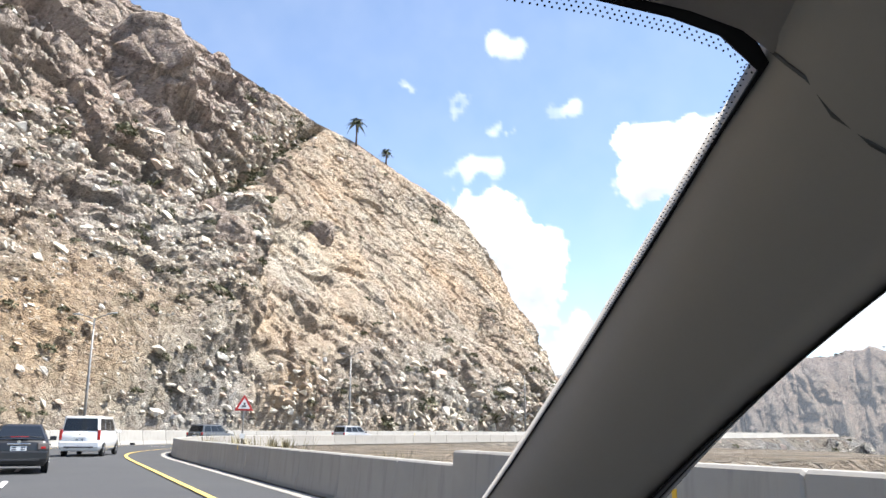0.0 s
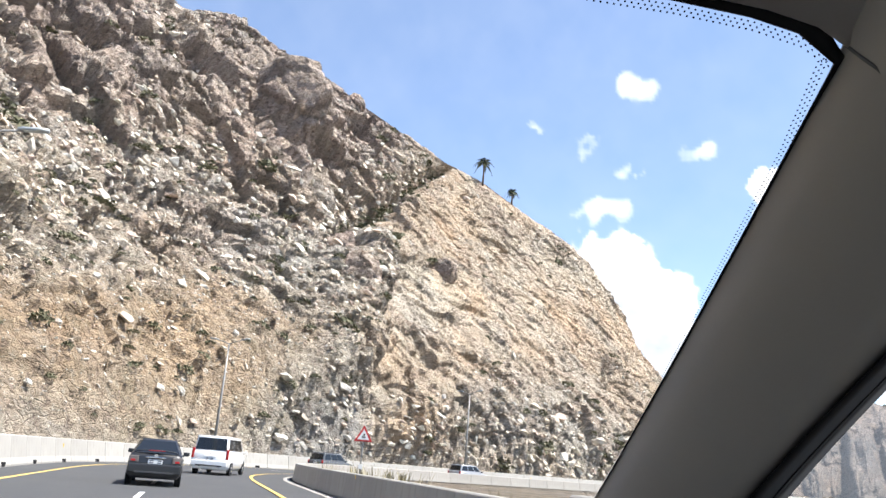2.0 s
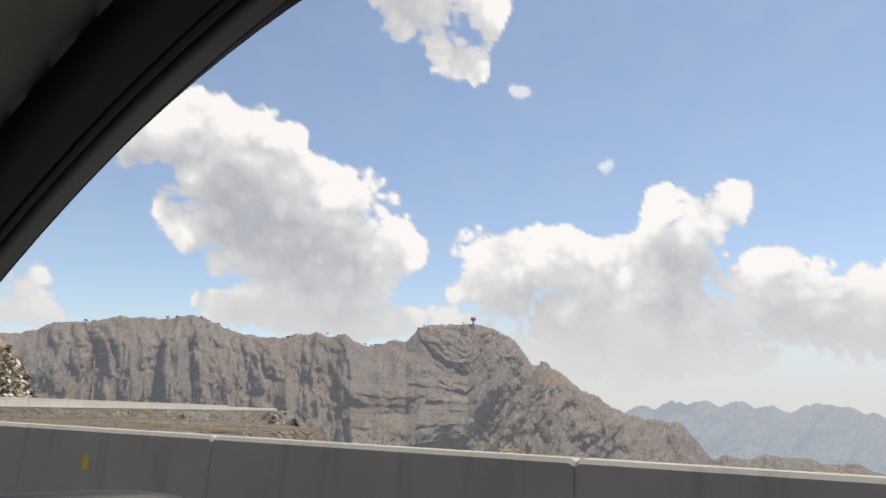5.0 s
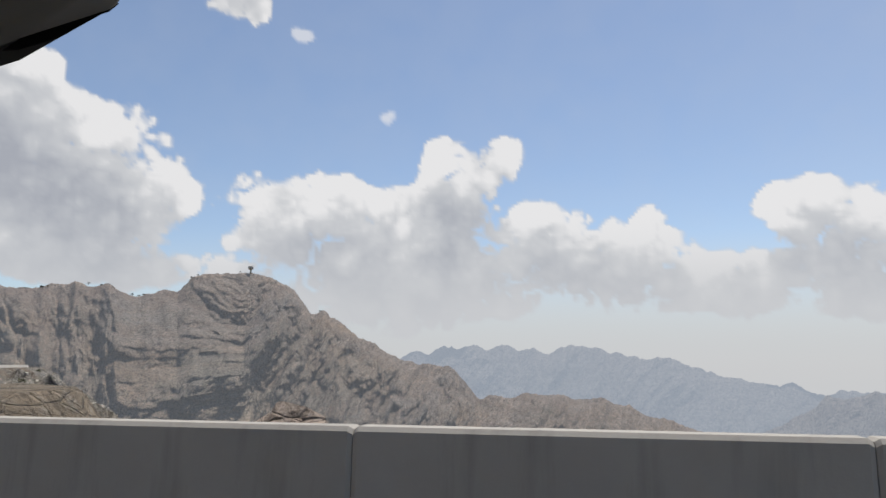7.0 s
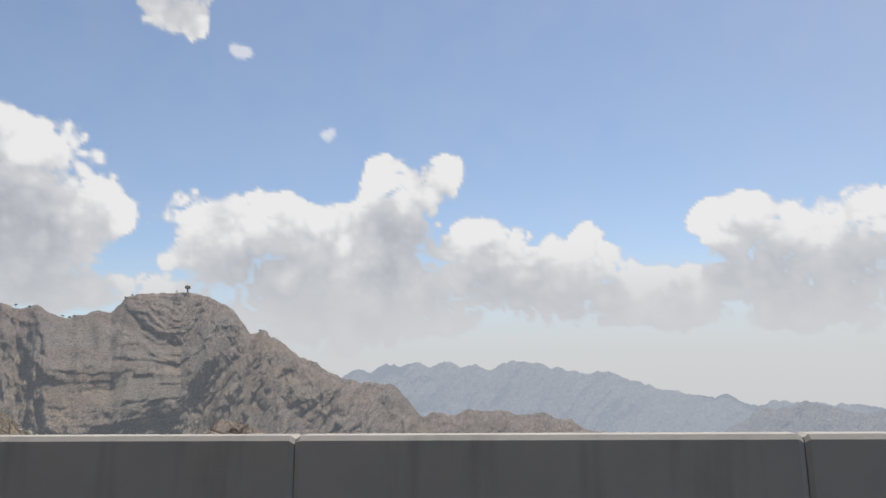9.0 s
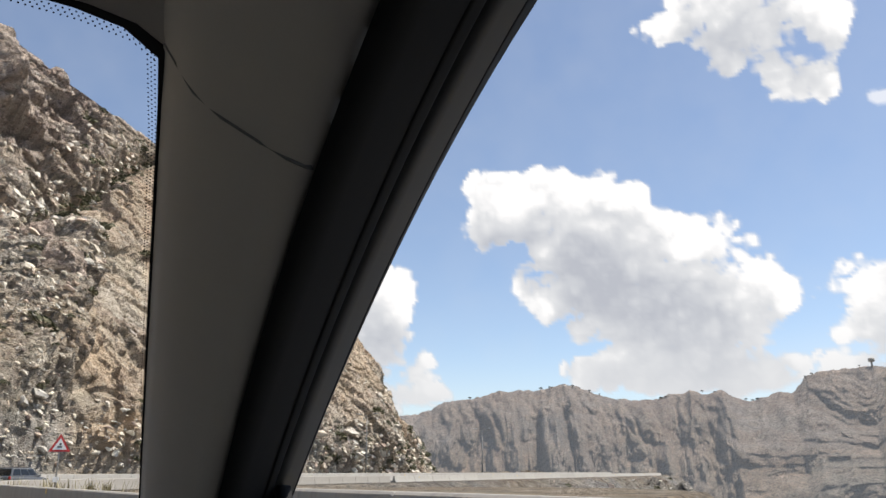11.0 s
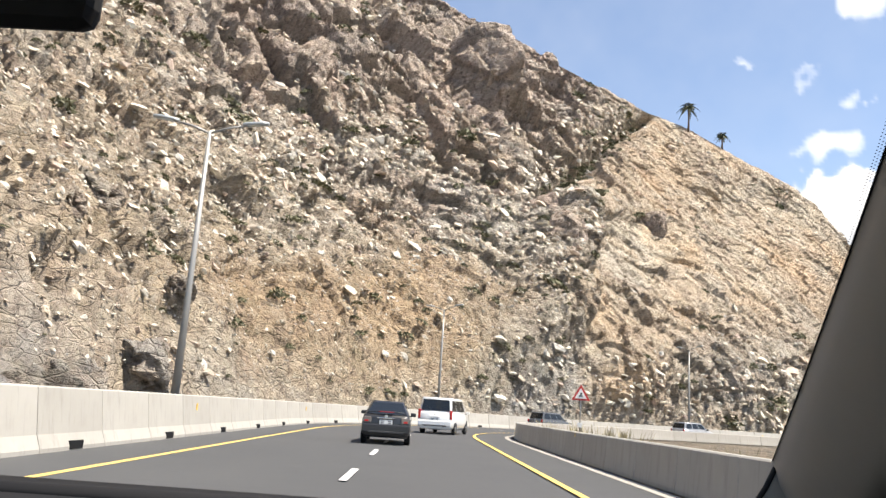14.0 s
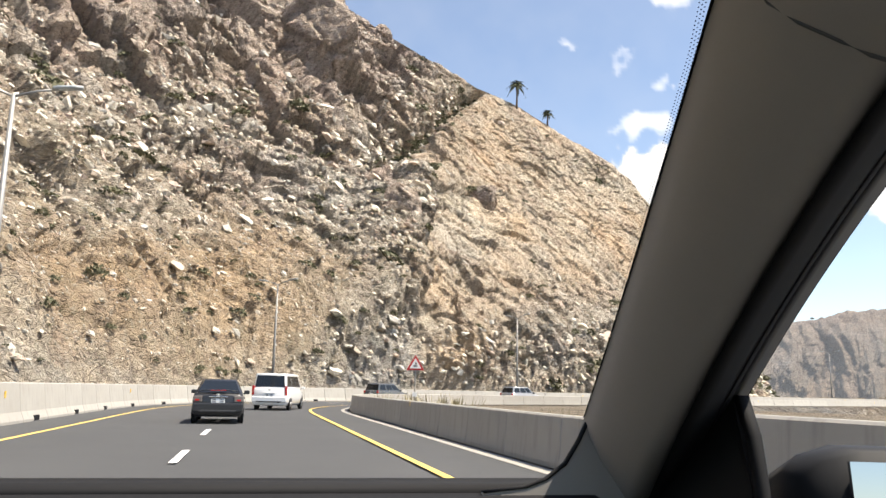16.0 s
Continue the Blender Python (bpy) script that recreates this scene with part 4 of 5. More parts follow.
def vehicle(name, label, spec):
    """A road vehicle, nose along +y, standing on z = 0."""
    car = tagged(new(name), label, spec["category"], "vehicles on the road")
    paint, w = spec["paint"], spec["width"] / 2
    rows = []
    for y, k, zb, zt in spec["hull"]:
        h = zt - zb
        rows.append([(x * w * k, y, z) for x, z in ((-0.86, zb), (-0.97, zb + h * 0.16), (-1.0, zb + h * 0.45), (-0.985, zb + h * 0.78), (-0.93, zt - 0.03), (-0.8, zt), (0, zt + 0.025),
                                                  (0.8, zt), (0.93, zt - 0.03), (0.985, zb + h * 0.78), (1.0, zb + h * 0.45), (0.97, zb + h * 0.16), (0.86, zb))])
    beam("body", rows, paint, car)
    (y0, y1, y2, y3), zb, zt = spec["cabin"], spec["belt"], spec["roof"]
    bw, rw = w * 0.93, w * spec.get("tuck", 0.76)
    rows = []
    for z, k in ((zb - 0.05, 0), (zb + 0.02, 0.04), (zb + (zt - zb) * 0.55, 0.58), (zt - 0.06, 0.93), (zt - 0.015, 1.03), (zt, 1.22)):
        hw = bw + (rw - bw) * min(k, 1)
        a, b = y0 + (y1 - y0) * k, y3 + (y2 - y3) * k
        c = 0.1
        rows.append([(-hw + c, a, z), (-hw, a + c, z), (-hw, b - c, z), (-hw + c, b, z), (hw - c, b, z), (hw, b - c, z), (hw, a + c, z), (hw - c, a, z)])
    beam("roof", rows, paint, car)

    def rim(u, t, sgn):
        """A place on the cabin's side, u along and t up it."""
        a, b = y0 + (y1 - y0) * t, y3 + (y2 - y3) * t
        return (sgn * (bw + (rw - bw) * t + 0.004), a + (b - a) * u, zb + (zt - zb) * t)

    def end(u, t, rear):
        hw = (bw + (rw - bw) * t) * u
        y = (y0 + (y1 - y0) * t - 0.006) if rear else (y3 + (y2 - y3) * t + 0.006)
        return (hw, y, zb + (zt - zb) * t)

    panel("rear_window", [end(-0.9, 0.1, 1), end(0.9, 0.1, 1), end(0.88, 0.86, 1), end(-0.88, 0.86, 1)], 0.008, M_TINT, car, "tinted rear window")
    panel("windscreen", [end(0.9, 0.08, 0), end(-0.9, 0.08, 0), end(-0.88, 0.86, 0), end(0.88, 0.86, 0)], 0.008, M_TINT, car)
    cuts = spec["side_windows"]
    for sgn in (-1, 1):
        for u0, u1 in cuts:
            c = [rim(u0, 0.12, sgn), rim(u1, 0.12, sgn), rim(min(u1, 0.93), 0.85, sgn), rim(max(u0, 0.06), 0.85, sgn)]
            panel("side_window", c if sgn > 0 else c[::-1], 0.008, M_TINT, car)
        for u0, u1 in cuts[:2]:
            hy = rim((u0 + u1) / 2, 0.1, sgn)[1]
            box("door_handle", (sgn * (w + 0.005), hy, zb - 0.13), (0.03, 0.16, 0.035), spec["handle"], car, 0.008)
        mirror = box("door_mirror", (sgn * (w + 0.09), y3 - 0.28, zb + 0.06), (0.2, 0.1, 0.14), spec["mirror"], car, 0.03)
        box("arm", (sgn * (w - 0.02), y3 - 0.27, zb + 0.0), (0.1, 0.05, 0.04), M_DARK, mirror, 0.01)
        for y in spec["axles"]:
            bm = bmesh.new()
            disc(bm, (0, 0, 0), spec["wheel"] + 0.07, 0.06, 24)
            arch = part("wheel_arch", bm, M_BLACK, car)
            arch.matrix_local = pose(sgn * (w - 0.035), y, spec["wheel"] + 0.02)
            wheel(car, sgn * (w - 0.09), y, spec["wheel"], sgn)
    rear = spec["hull"][0][0]
    zb0 = spec["hull"][0][2]
    bumper = box("bumper", (0, rear + 0.02, zb0 + 0.2), (spec["width"] * 0.96, 0.2, 0.3), spec["bumper"], car, 0.05)
    box("lower_strip", (0, rear - 0.075, zb0 + 0.09), (spec["width"] * 0.7, 0.03, 0.06), M_DARK, bumper, 0.008)
    for sgn in (-1, 1):
        x0, x1, z0, z1 = spec["lamp"]
        lamp = box("tail_light", (sgn * (x0 + x1) / 2, rear + spec["lamp_y"], (z0 + z1) / 2), (x1 - x0, 0.1, z1 - z0), spec["lens"], car, 0.025, "", (0, 0, sgn * 8))
        box("reflector", (sgn * (x0 + x1) / 2, rear + spec["lamp_y"] - 0.047, z0 + (z1 - z0) * 0.3), ((x1 - x0) * 0.6, 0.02, (z1 - z0) * 0.3), M_RED, lamp, 0.004)
        box("headlight", (sgn * w * 0.72, spec["hull"][-1][0] - 0.05, spec["hull"][-1][3] - 0.16), (0.36, 0.16, 0.15), M_CHROME, car, 0.04)
        box("exhaust_tip" if sgn > 0 else "tow_cover", (sgn * 0.5, rear + 0.0, zb0 + 0.06), (0.08, 0.16, 0.05), M_DARK, car, 0.01)
    pz = spec["plate"]
    plate = box("number_plate", (0, rear + spec["plate_y"], pz), (0.44, 0.02, 0.14), M_PLATE, car, 0.004, "white number plate")
    for k, (px, pw) in enumerate(((-0.12, 0.12), (0.12, 0.12), (-0.12, 0.12), (0.12, 0.12))):
        box("bar", (px, rear + spec["plate_y"] - 0.011, pz + (0.032 if k < 2 else -0.032)), (pw, 0.006, 0.028), M_INK, plate, 0)
    box("chrome_strip", (0, rear + spec["plate_y"] - 0.012, pz + 0.13), (0.62, 0.03, 0.045), M_CHROME if spec["chrome"] else paint, car, 0.01)
    bm = bmesh.new()
    bmesh.ops.create_cone(bm, cap_ends=True, segments=20, radius1=0.075, radius2=0.065, depth=0.02, matrix=Matrix.Translation((0, rear + spec["badge"][0], spec["badge"][1])) @ Matrix.Rotation(radians(90), 4, "X") @ Matrix.Diagonal((1, 0.68, 1, 1)))
    part("badge", bm, M_CHROME, car, "plain oval chrome badge")
    if spec.get("spoiler"):
        y, z = spec["spoiler"]
        wing = beam("spoiler", [[(x, y - 0.1 + abs(x) * 0.06, z + d), (x, y - 0.12 + abs(x) * 0.06, z + d + 0.03), (x, y + 0.08, z + d + 0.035), (x, y + 0.1, z + d)] for x, d in ((-0.66, -0.05), (-0.6, 0.02), (-0.3, 0.045), (0, 0.05), (0.3, 0.045), (0.6, 0.02), (0.66, -0.05))], paint, car, "boot spoiler")
        box("brake_strip", (0, y - 0.122, z + 0.06), (0.5, 0.02, 0.022), M_RED, wing, 0.004)
    if spec.get("rails"):
        for sgn in (-1, 1):
            box("roof_rail", (sgn * rw * 0.9, (y1 + y2) / 2, zt + 0.05), (0.04, (y2 - y1) * 0.85, 0.04), M_DARK, car, 0.012)
    return car


SEDAN = dict(category="sedan", paint=M_BLACK_PAINT, width=1.69, belt=0.95, roof=1.46, tuck=0.66, cabin=(-1.66, -0.72, 0.3, 1.25),
             hull=[(-2.12, 0.9, 0.32, 0.88), (-2.04, 0.97, 0.24, 0.99), (-1.5, 1.0, 0.2, 1.0), (-0.6, 1.0, 0.19, 0.95), (0.8, 1.0, 0.19, 0.94), (1.4, 0.99, 0.2, 0.88), (1.95, 0.95, 0.24, 0.74), (2.15, 0.8, 0.3, 0.6)],
             side_windows=((0.12, 0.5), (0.53, 0.9)), axles=(-1.28, 1.27), wheel=0.31, handle=M_BLACK_PAINT, mirror=M_BLACK_PAINT, bumper=M_BLACK_PAINT,
             lamp=(0.5, 0.79, 0.7, 0.9), lamp_y=0.02, lens=M_CLEAR_LENS, plate=0.74, plate_y=-0.04, chrome=True, badge=(-0.0, 0.93), spoiler=(-1.98, 1.02))
VAN = dict(category="van", paint=M_WHITE_PAINT, width=1.92, belt=1.14, roof=1.93, tuck=0.84, cabin=(-2.5, -2.36, 0.75, 1.75),
           hull=[(-2.56, 0.95, 0.36, 1.1), (-2.5, 0.99, 0.26, 1.16), (-1.5, 1.0, 0.22, 1.16), (0.5, 1.0, 0.22, 1.16), (1.5, 1.0, 0.22, 1.12), (2.1, 0.97, 0.26, 0.98), (2.5, 0.86, 0.34, 0.74)],
           side_windows=((0.04, 0.32), (0.35, 0.63), (0.66, 0.9)), axles=(-1.55, 1.6), wheel=0.34, handle=M_WHITE_PAINT, mirror=M_WHITE_PAINT, bumper=M_WHITE_PAINT,
           lamp=(0.8, 0.94, 0.78, 1.28), lamp_y=0.04, lens=M_RED, plate=0.78, plate_y=-0.02, chrome=False, badge=(-0.02, 1.06))
SUV = dict(category="suv", paint=M_GREY_PAINT, width=1.86, belt=1.06, roof=1.72, tuck=0.8, cabin=(-2.2, -1.95, 0.3, 1.15),
           hull=[(-2.3, 0.94, 0.42, 1.02), (-2.22, 0.99, 0.32, 1.08), (-1.2, 1.0, 0.28, 1.07), (0.6, 1.0, 0.28, 1.05), (1.4, 0.99, 0.3, 1.0), (2.05, 0.95, 0.34, 0.88), (2.3, 0.82, 0.4, 0.7)],
           side_windows=((0.05, 0.33), (0.36, 0.64), (0.67, 0.91)), axles=(-1.4, 1.4), wheel=0.37, handle=M_GREY_PAINT, mirror=M_GREY_PAINT, bumper=M_DARK,
           lamp=(0.72, 0.9, 0.82, 1.06), lamp_y=0.03, lens=M_RED, plate=0.8, plate_y=-0.02, chrome=False, badge=(-0.02, 0.98), rails=True)


def on_road(s, off, turn=0):
    x, y, h = along(s, off)
    return pose(x, y, 0.012, 0, 0, h + turn)


sedan = vehicle("sedan", "glossy black sedan with boot spoiler and smoked tail lights", SEDAN)
sedan.matrix_world = on_road(203.5, 0.0, 1)
van = vehicle("van", "white passenger van with dark rear window", VAN)
van.matrix_world = on_road(220, 2.2, -8)
suv = vehicle("suv", "dark grey estate car with roof rails in the bend", SUV)
suv.matrix_world = on_road(252, -2.2, 0)
silver = dict(SUV, paint=M_SILVER_PAINT, handle=M_SILVER_PAINT, mirror=M_DARK)
pale = vehicle("suv", "silver estate car with roof rails beyond the bend", silver)
pale.matrix_world = on_road(268, 1.2, 0)


# ---- the standing car around the camera ----
car = new("passenger_car")
car.matrix_world = pose(*EYE, 0, 0, CAR_TURN)
tagged(car, "grey car with grey cabin trim and lowered side window", "car", "vehicles on the road")


def lerp(a, b, t):
    return tuple(p + (q - p) * t for p, q in zip(a, b))


def bow(p, q, r):
    """A curve through p at 0, q at half and r at 1, going on past both ends and flattening out under the roof."""
    p, q, r = Vector(p), Vector(q), Vector(r)

    def at(t):
        x, y, z = p * ((1 - t) * (1 - 2 * t)) + q * (4 * t * (1 - t)) + r * (t * (2 * t - 1))
        return x, y, min(z, 0.44)
    return at


GLASS_EDGE = bow((0.4057, 1.109, -0.0295), (0.300, 0.7148, 0.1147), (0.1946, 0.3223, 0.2729))
SEAL_EDGE = bow((0.419, 0.8423, -0.0387), (0.3413, 0.5477, 0.0967), (0.2822, 0.3023, 0.1915))
WINDOW_EDGE = bow((0.5218, 0.8269, 0.036), (0.4628, 0.5983, 0.1456), (0.407, 0.3933, 0.2206))
TS = [-0.4 + 2.3 * k / 24 for k in range(25)]


rows = []
for t in TS:
    a, b = GLASS_EDGE(t), SEAL_EDGE(t)
    up = max(0, t - 0.95) ** 2 * 1.1                       # the trim widens into the roof lining
    a = (a[0] - up * 0.25, a[1], a[2] + up * 0.1)
    mid = lerp(a, b, 0.45)
    mid = (mid[0] - 0.022, mid[1] - 0.03, mid[2])
    q1, q3 = lerp(a, mid, 0.5), lerp(mid, b, 0.6)
    rows.append([a, (q1[0] - 0.006, q1[1] - 0.008, q1[2]), mid, (q3[0] - 0.006, q3[1] - 0.012, q3[2]), b,
                 (b[0] + 0.004, b[1] + 0.03, b[2] + 0.01), (a[0] + 0.03, a[1] + 0.04, a[2] + 0.02)])
TRIM_ROWS = rows
beam("pillar_trim", rows, M_TRIM, car, "matt grey plastic pillar trim")


def strip(name, f0, f1, lift, material, label=""):
    """A band of the door surround, between two shares of the way from seal to window."""
    rows = []
    for t in TS:
        a, b = SEAL_EDGE(t), WINDOW_EDGE(t)
        p, q = lerp(a, b, f0), lerp(a, b, f1)
        n = (-0.5 * lift, -0.8 * lift, 0)
        m = lerp(p, q, 0.5)
        rows.append([p, (p[0] + n[0], p[1] + n[1], p[2]), (m[0] + 1.3 * n[0], m[1] + 1.3 * n[1], m[2]), (q[0] + n[0], q[1] + n[1], q[2]), q, (q[0] + 0.008, q[1] + 0.03, q[2]), (p[0] + 0.02, p[1] + 0.04, p[2])])
    return beam(name, rows, material, car, label)


strip("door_seal", -0.01, 0.56, 0.004, M_BLACK, "black rubber door seal")
strip("seal_lip", 0.56, 0.66, 0.008, M_BLACK)
strip("door_frame", 0.66, 0.985, 0.003, M_FRAME, "dark grey window surround")
strip("window_rubber", 0.985, 1.0, 0.004, M_BLACK)

# seam between the pillar trim and the roof lining
seam = []
for u, t in ((0.0, 0.956), (0.1, 0.948), (0.2, 0.94), (0.38, 0.922), (0.55, 0.916), (0.71, 0.92), (0.83, 0.93), (0.94, 0.948), (0.97, 0.958)):
    i = (t + 0.4) / 2.3 * 24
    j, f = int(i), i - int(i)
    ring = [Vector(x).lerp(Vector(y), f) for x, y in zip(TRIM_ROWS[j][:5], TRIM_ROWS[j + 1][:5])]
    m = min(int(u * 4), 3)
    seam.append(ring[m].lerp(ring[m + 1], u * 4 - m))
rows = [[(p[0] - 0.0008, p[1] - 0.0006, p[2] - 0.0009), (p[0] - 0.0008, p[1] - 0.0006, p[2] + 0.0009), (p[0] + 0.004, p[1] + 0.004, p[2] + 0.0015), (p[0] + 0.004, p[1] + 0.004, p[2] - 0.0015)] for p in seam]
beam("trim_seam", rows, M_FRAME, car)

# windscreen head: black glass edge, then the lining
HEAD = [(0.208, 0.362, 0.252), (0.202, 0.361, 0.26), (0.188, 0.363, 0.269), (0.162, 0.366, 0.274), (0.12, 0.37, 0.276), (-0.02, 0.386, 0.276), (-0.35, 0.42, 0.276), (-0.68, 0.39, 0.276), (-0.84, 0.36, 0.27), (-0.9, 0.34, 0.255)]
border = [(*GLASS_EDGE(t), 0.0025) for t in (0.0, 0.3, 0.6, 0.8, 0.9)] + [(0.206, 0.364, 0.254, 0.004)] + [(x, y, z, 0.008) for x, y, z in HEAD[2:]]
rows = [[(x - 0.7 * w, y, z - 0.7 * w), (x, y - w, z), (x + 0.7 * w, y, z + 0.7 * w), (x, y + w, z)] for x, y, z, w in border]
beam("windscreen_edge", rows, M_BLACK, car, "black glass edge")
rows = [[(x, y - 0.006, z - 0.004), (x, y - 0.09, z + 0.075), (x, y - 0.3, z + 0.18), (x, y - 1.7, z + 0.19), (x, y - 1.7, z + 0.23), (x, y - 0.25, z + 0.22), (x, y + 0.02, z + 0.035)] for x, y, z in [(0.3, 0.34, 0.25), (0.25, 0.358, 0.252)] + HEAD[1:]]
beam("roof_lining", rows, M_LINER, car, "grey woven roof lining")
rows = [[(x, y + 0.05, z + 0.04), (x, y - 0.1, z + 0.16), (x, y - 0.3, z + 0.235), (x, y - 1.75, z + 0.24), (x, y - 1.75, z + 0.27), (x, y - 0.3, z + 0.275), (x, y - 0.08, z + 0.2), (x, y + 0.07, z + 0.055)] for x, y, z in [(0.3, 0.33, 0.285)] + [(x, y, 0.285) for x, y, z in HEAD[2:]] + [(-1.2, 0.2, 0.29)]]
rows.insert(0, [(0.51, 0.24, 0.55), (0.51, 0.15, 0.56), (0.51, 0.0, 0.565), (0.51, -1.4, 0.565), (0.51, -1.4, 0.58), (0.51, 0.0, 0.59), (0.51, 0.15, 0.585), (0.51, 0.26, 0.57)])
beam("roof_panel", rows, M_GREY_PAINT, car, "grey painted roof")
# printed dots along the glass edge
bm = bmesh.new()
edge_line = [GLASS_EDGE(t) for t in (0.2, 0.45, 0.7, 0.88)] + HEAD[1:6]
for k in range(len(edge_line) - 1):
    p, q = Vector(edge_line[k]), Vector(edge_line[k + 1])
    count = max(2, int((q - p).length / 0.0034))
    for i in range(count):
        for r in range(1 + min(2, k)):
            c0 = p.lerp(q, (i + 0.5 * (r % 2)) / count)
            away = Vector((-1, 0.3, 0)) if k < 4 else Vector((-0.1, 0.35, -1))
            c0 = c0 + away.normalized() * (0.001 + 0.002 * r) + Vector((0, 0.004, -0.004))
            u, w = (q - p).normalized() * 0.0006, away.normalized() * 0.0006
            bm.faces.new([bm.verts.new(c0 + u * math.cos(g) + w * math.sin(g)) for g in (0, 1.05, 2.09, 3.14, 4.19, 5.24)])
part("glass_dots", bm, M_BLACK, car, "black printed dots on the glass edge")

# dashboard, door, bonnet and the rest of the shell
rows = [[(x, 0.62, -0.6), (x, 0.55, -0.34), (x, 0.62, -0.24), (x, 0.85, -0.165), (x, 1.13, -0.14), (x, 1.2, -0.155), (x, 1.2, -0.6)] for x in (-1.1, -0.6, -0.35, 0.0, 0.25, 0.42)]
beam("dashboard", rows, M_BLACK, car, "dark plastic dashboard top")
rows = [[(x, 1.12, -0.145), (x, 1.13, -0.13), (x, 1.2, -0.128), (x, 1.2, -0.165)] for x in (-1.1, -0.35, 0.42)]
beam("windscreen_foot", rows, M_BLACK, car)
rows = [[(x * k - 0.35, y, z) for x, z in ((-0.84, -0.95), (-0.87, -0.6), (-0.85, -0.36), (-0.7, -0.3 + d), (0, -0.26 + d), (0.7, -0.3 + d), (0.85, -0.36), (0.87, -0.6), (0.84, -0.95))] for y, k, d in ((1.2, 1.0, 0.05), (1.6, 0.99, 0.0), (2.0, 0.95, -0.1), (2.25, 0.8, -0.25))]
beam("bonnet", rows, M_GREY_PAINT, car, "grey painted bonnet")
rows = [[(x * k - 0.35, y, z) for x, z in ((-0.84, -0.95), (-0.87, -0.6), (-0.85, -0.3), (-0.7, -0.16), (0, -0.14), (0.7, -0.16), (0.85, -0.3), (0.87, -0.6), (0.84, -0.95))] for y, k in ((-2.05, 0.92), (-1.9, 0.98), (-1.45, 1.0))]
beam("tail", rows, M_GREY_PAINT, car, "grey painted tail")
for sx, nm in ((0.5, "passenger_door"), (-1.2, "driver_door")):
    rows = [[(sx - 0.05, y, -0.95), (sx + 0.03 * (1 if sx > 0 else -1), y, -0.6), (sx, y, -0.27), (sx - 0.04, y, -0.25), (sx - 0.06, y, -0.6)] for y in (-1.45, -0.5, 0.6, 1.2)]
    beam(nm, rows, M_GREY_PAINT, car, "grey painted door below the open window")
for sx in (0.46, -1.16):
    for y0, y1 in ((-0.55, -0.62), (-1.5, -1.35)):
        beam("pillar", [[(sx - 0.03, y0 - 0.06, -0.3), (sx + 0.03, y0 - 0.06, -0.3), (sx + 0.03, y0 + 0.06, -0.3), (sx - 0.03, y0 + 0.06, -0.3)],
                        [(sx - 0.05, y1 - 0.05, 0.53), (sx, y1 - 0.05, 0.53), (sx, y1 + 0.05, 0.53), (sx - 0.05, y1 + 0.05, 0.53)]], M_DARK, car)
beam("driver_pillar", [[(-1.2, 1.16, -0.12), (-1.12, 1.2, -0.12), (-1.08, 1.12, -0.12), (-1.16, 1.08, -0.12)], [(-1.06, 0.4, 0.33), (-0.98, 0.42, 0.33), (-0.94, 0.36, 0.33), (-1.02, 0.34, 0.33)]], M_TRIM, car)
box("floor_pan", (-0.35, 0.0, -0.98), (1.6, 3.6, 0.06), M_DARK, car, 0.01)
for y in (-1.4, 1.45):
    for sgn, x in ((1, 0.42), (-1, -1.12)):
        w_ = wheel(car, x, y, 0.33, sgn)
        w_.matrix_local = pose(x, y, -1.25 + 0.33 + 0.012, 0, 0, 0 if sgn > 0 else 180)
# rounded foot of the pillar trim, sail panel and door mirror
ARC = [(0.25, -0.138), (0.313, -0.131), (0.345, -0.12), (0.375, -0.098), (0.396, -0.066), (0.415, -0.029), (0.438, 0.012), (0.45, 0.03), (0.5, 0.03), (0.5, -0.22), (0.25, -0.22)]
beam("trim_foot", [[(x, y, z) for x, z in ARC] for y in (1.107, 1.114)], M_TRIM, car, "grey plastic corner trim", False)
beam("foot_edge", [[(x + 0.0015, 1.106, z - 0.0015), (x - 0.0015, 1.106, z + 0.0015), (x - 0.0015, 1.115, z + 0.0015), (x + 0.0015, 1.115, z - 0.0015)] for x, z in ARC[:8]], M_BLACK, car)
panel("sail_panel", [(0.5, 1.1, -0.3), (0.5, 0.8, -0.3), (0.5, 0.815, -0.1), (0.5, 0.846, 0.003), (0.508, 0.9, 0.03), (0.5, 1.1, -0.1)], 0.008, M_BLACK, car, "black corner panel")
beam("sail_rubber", [[(0.492, y, z), (0.492, y - 0.012, z), (0.506, y - 0.012, z), (0.506, y, z)] for y, z in ((0.8, -0.3), (0.812, -0.1), (0.824, -0.04), (0.846, 0.006))], M_BLACK, car)
rows = []
for x, k in ((0.62, 0.6), (0.64, 0.88), (0.68, 1.05), (0.86, 1.05), (0.92, 0.95), (0.95, 0.6)):
    rows.append([(x, 0.93 - 0.33 * (x - 0.68) + dy * k, -0.145 + dz * k) for dy, dz in ((-0.06, -0.08), (-0.07, 0.0), (-0.06, 0.08), (0.0, 0.085), (0.07, 0.05), (0.08, -0.02), (0.06, -0.07), (0.0, -0.085))])
door_mirror = beam("door_mirror", rows, M_HOUSING, car, "black door mirror housing")
panel("mirror_glass", [(0.655, 0.852, -0.19), (0.91, 0.766, -0.19), (0.91, 0.776, -0.072), (0.655, 0.862, -0.072)], 0.006, M_MIRROR, door_mirror, "mirror glass")
box("mirror_arm", (0.57, 0.95, -0.2), (0.16, 0.06, 0.06), M_DARK, car, 0.015)
inner_mirror = box("inner_mirror", (-0.4, 0.5, 0.268), (0.24, 0.03, 0.062), M_BLACK, car, 0.014, "black inner mirror")
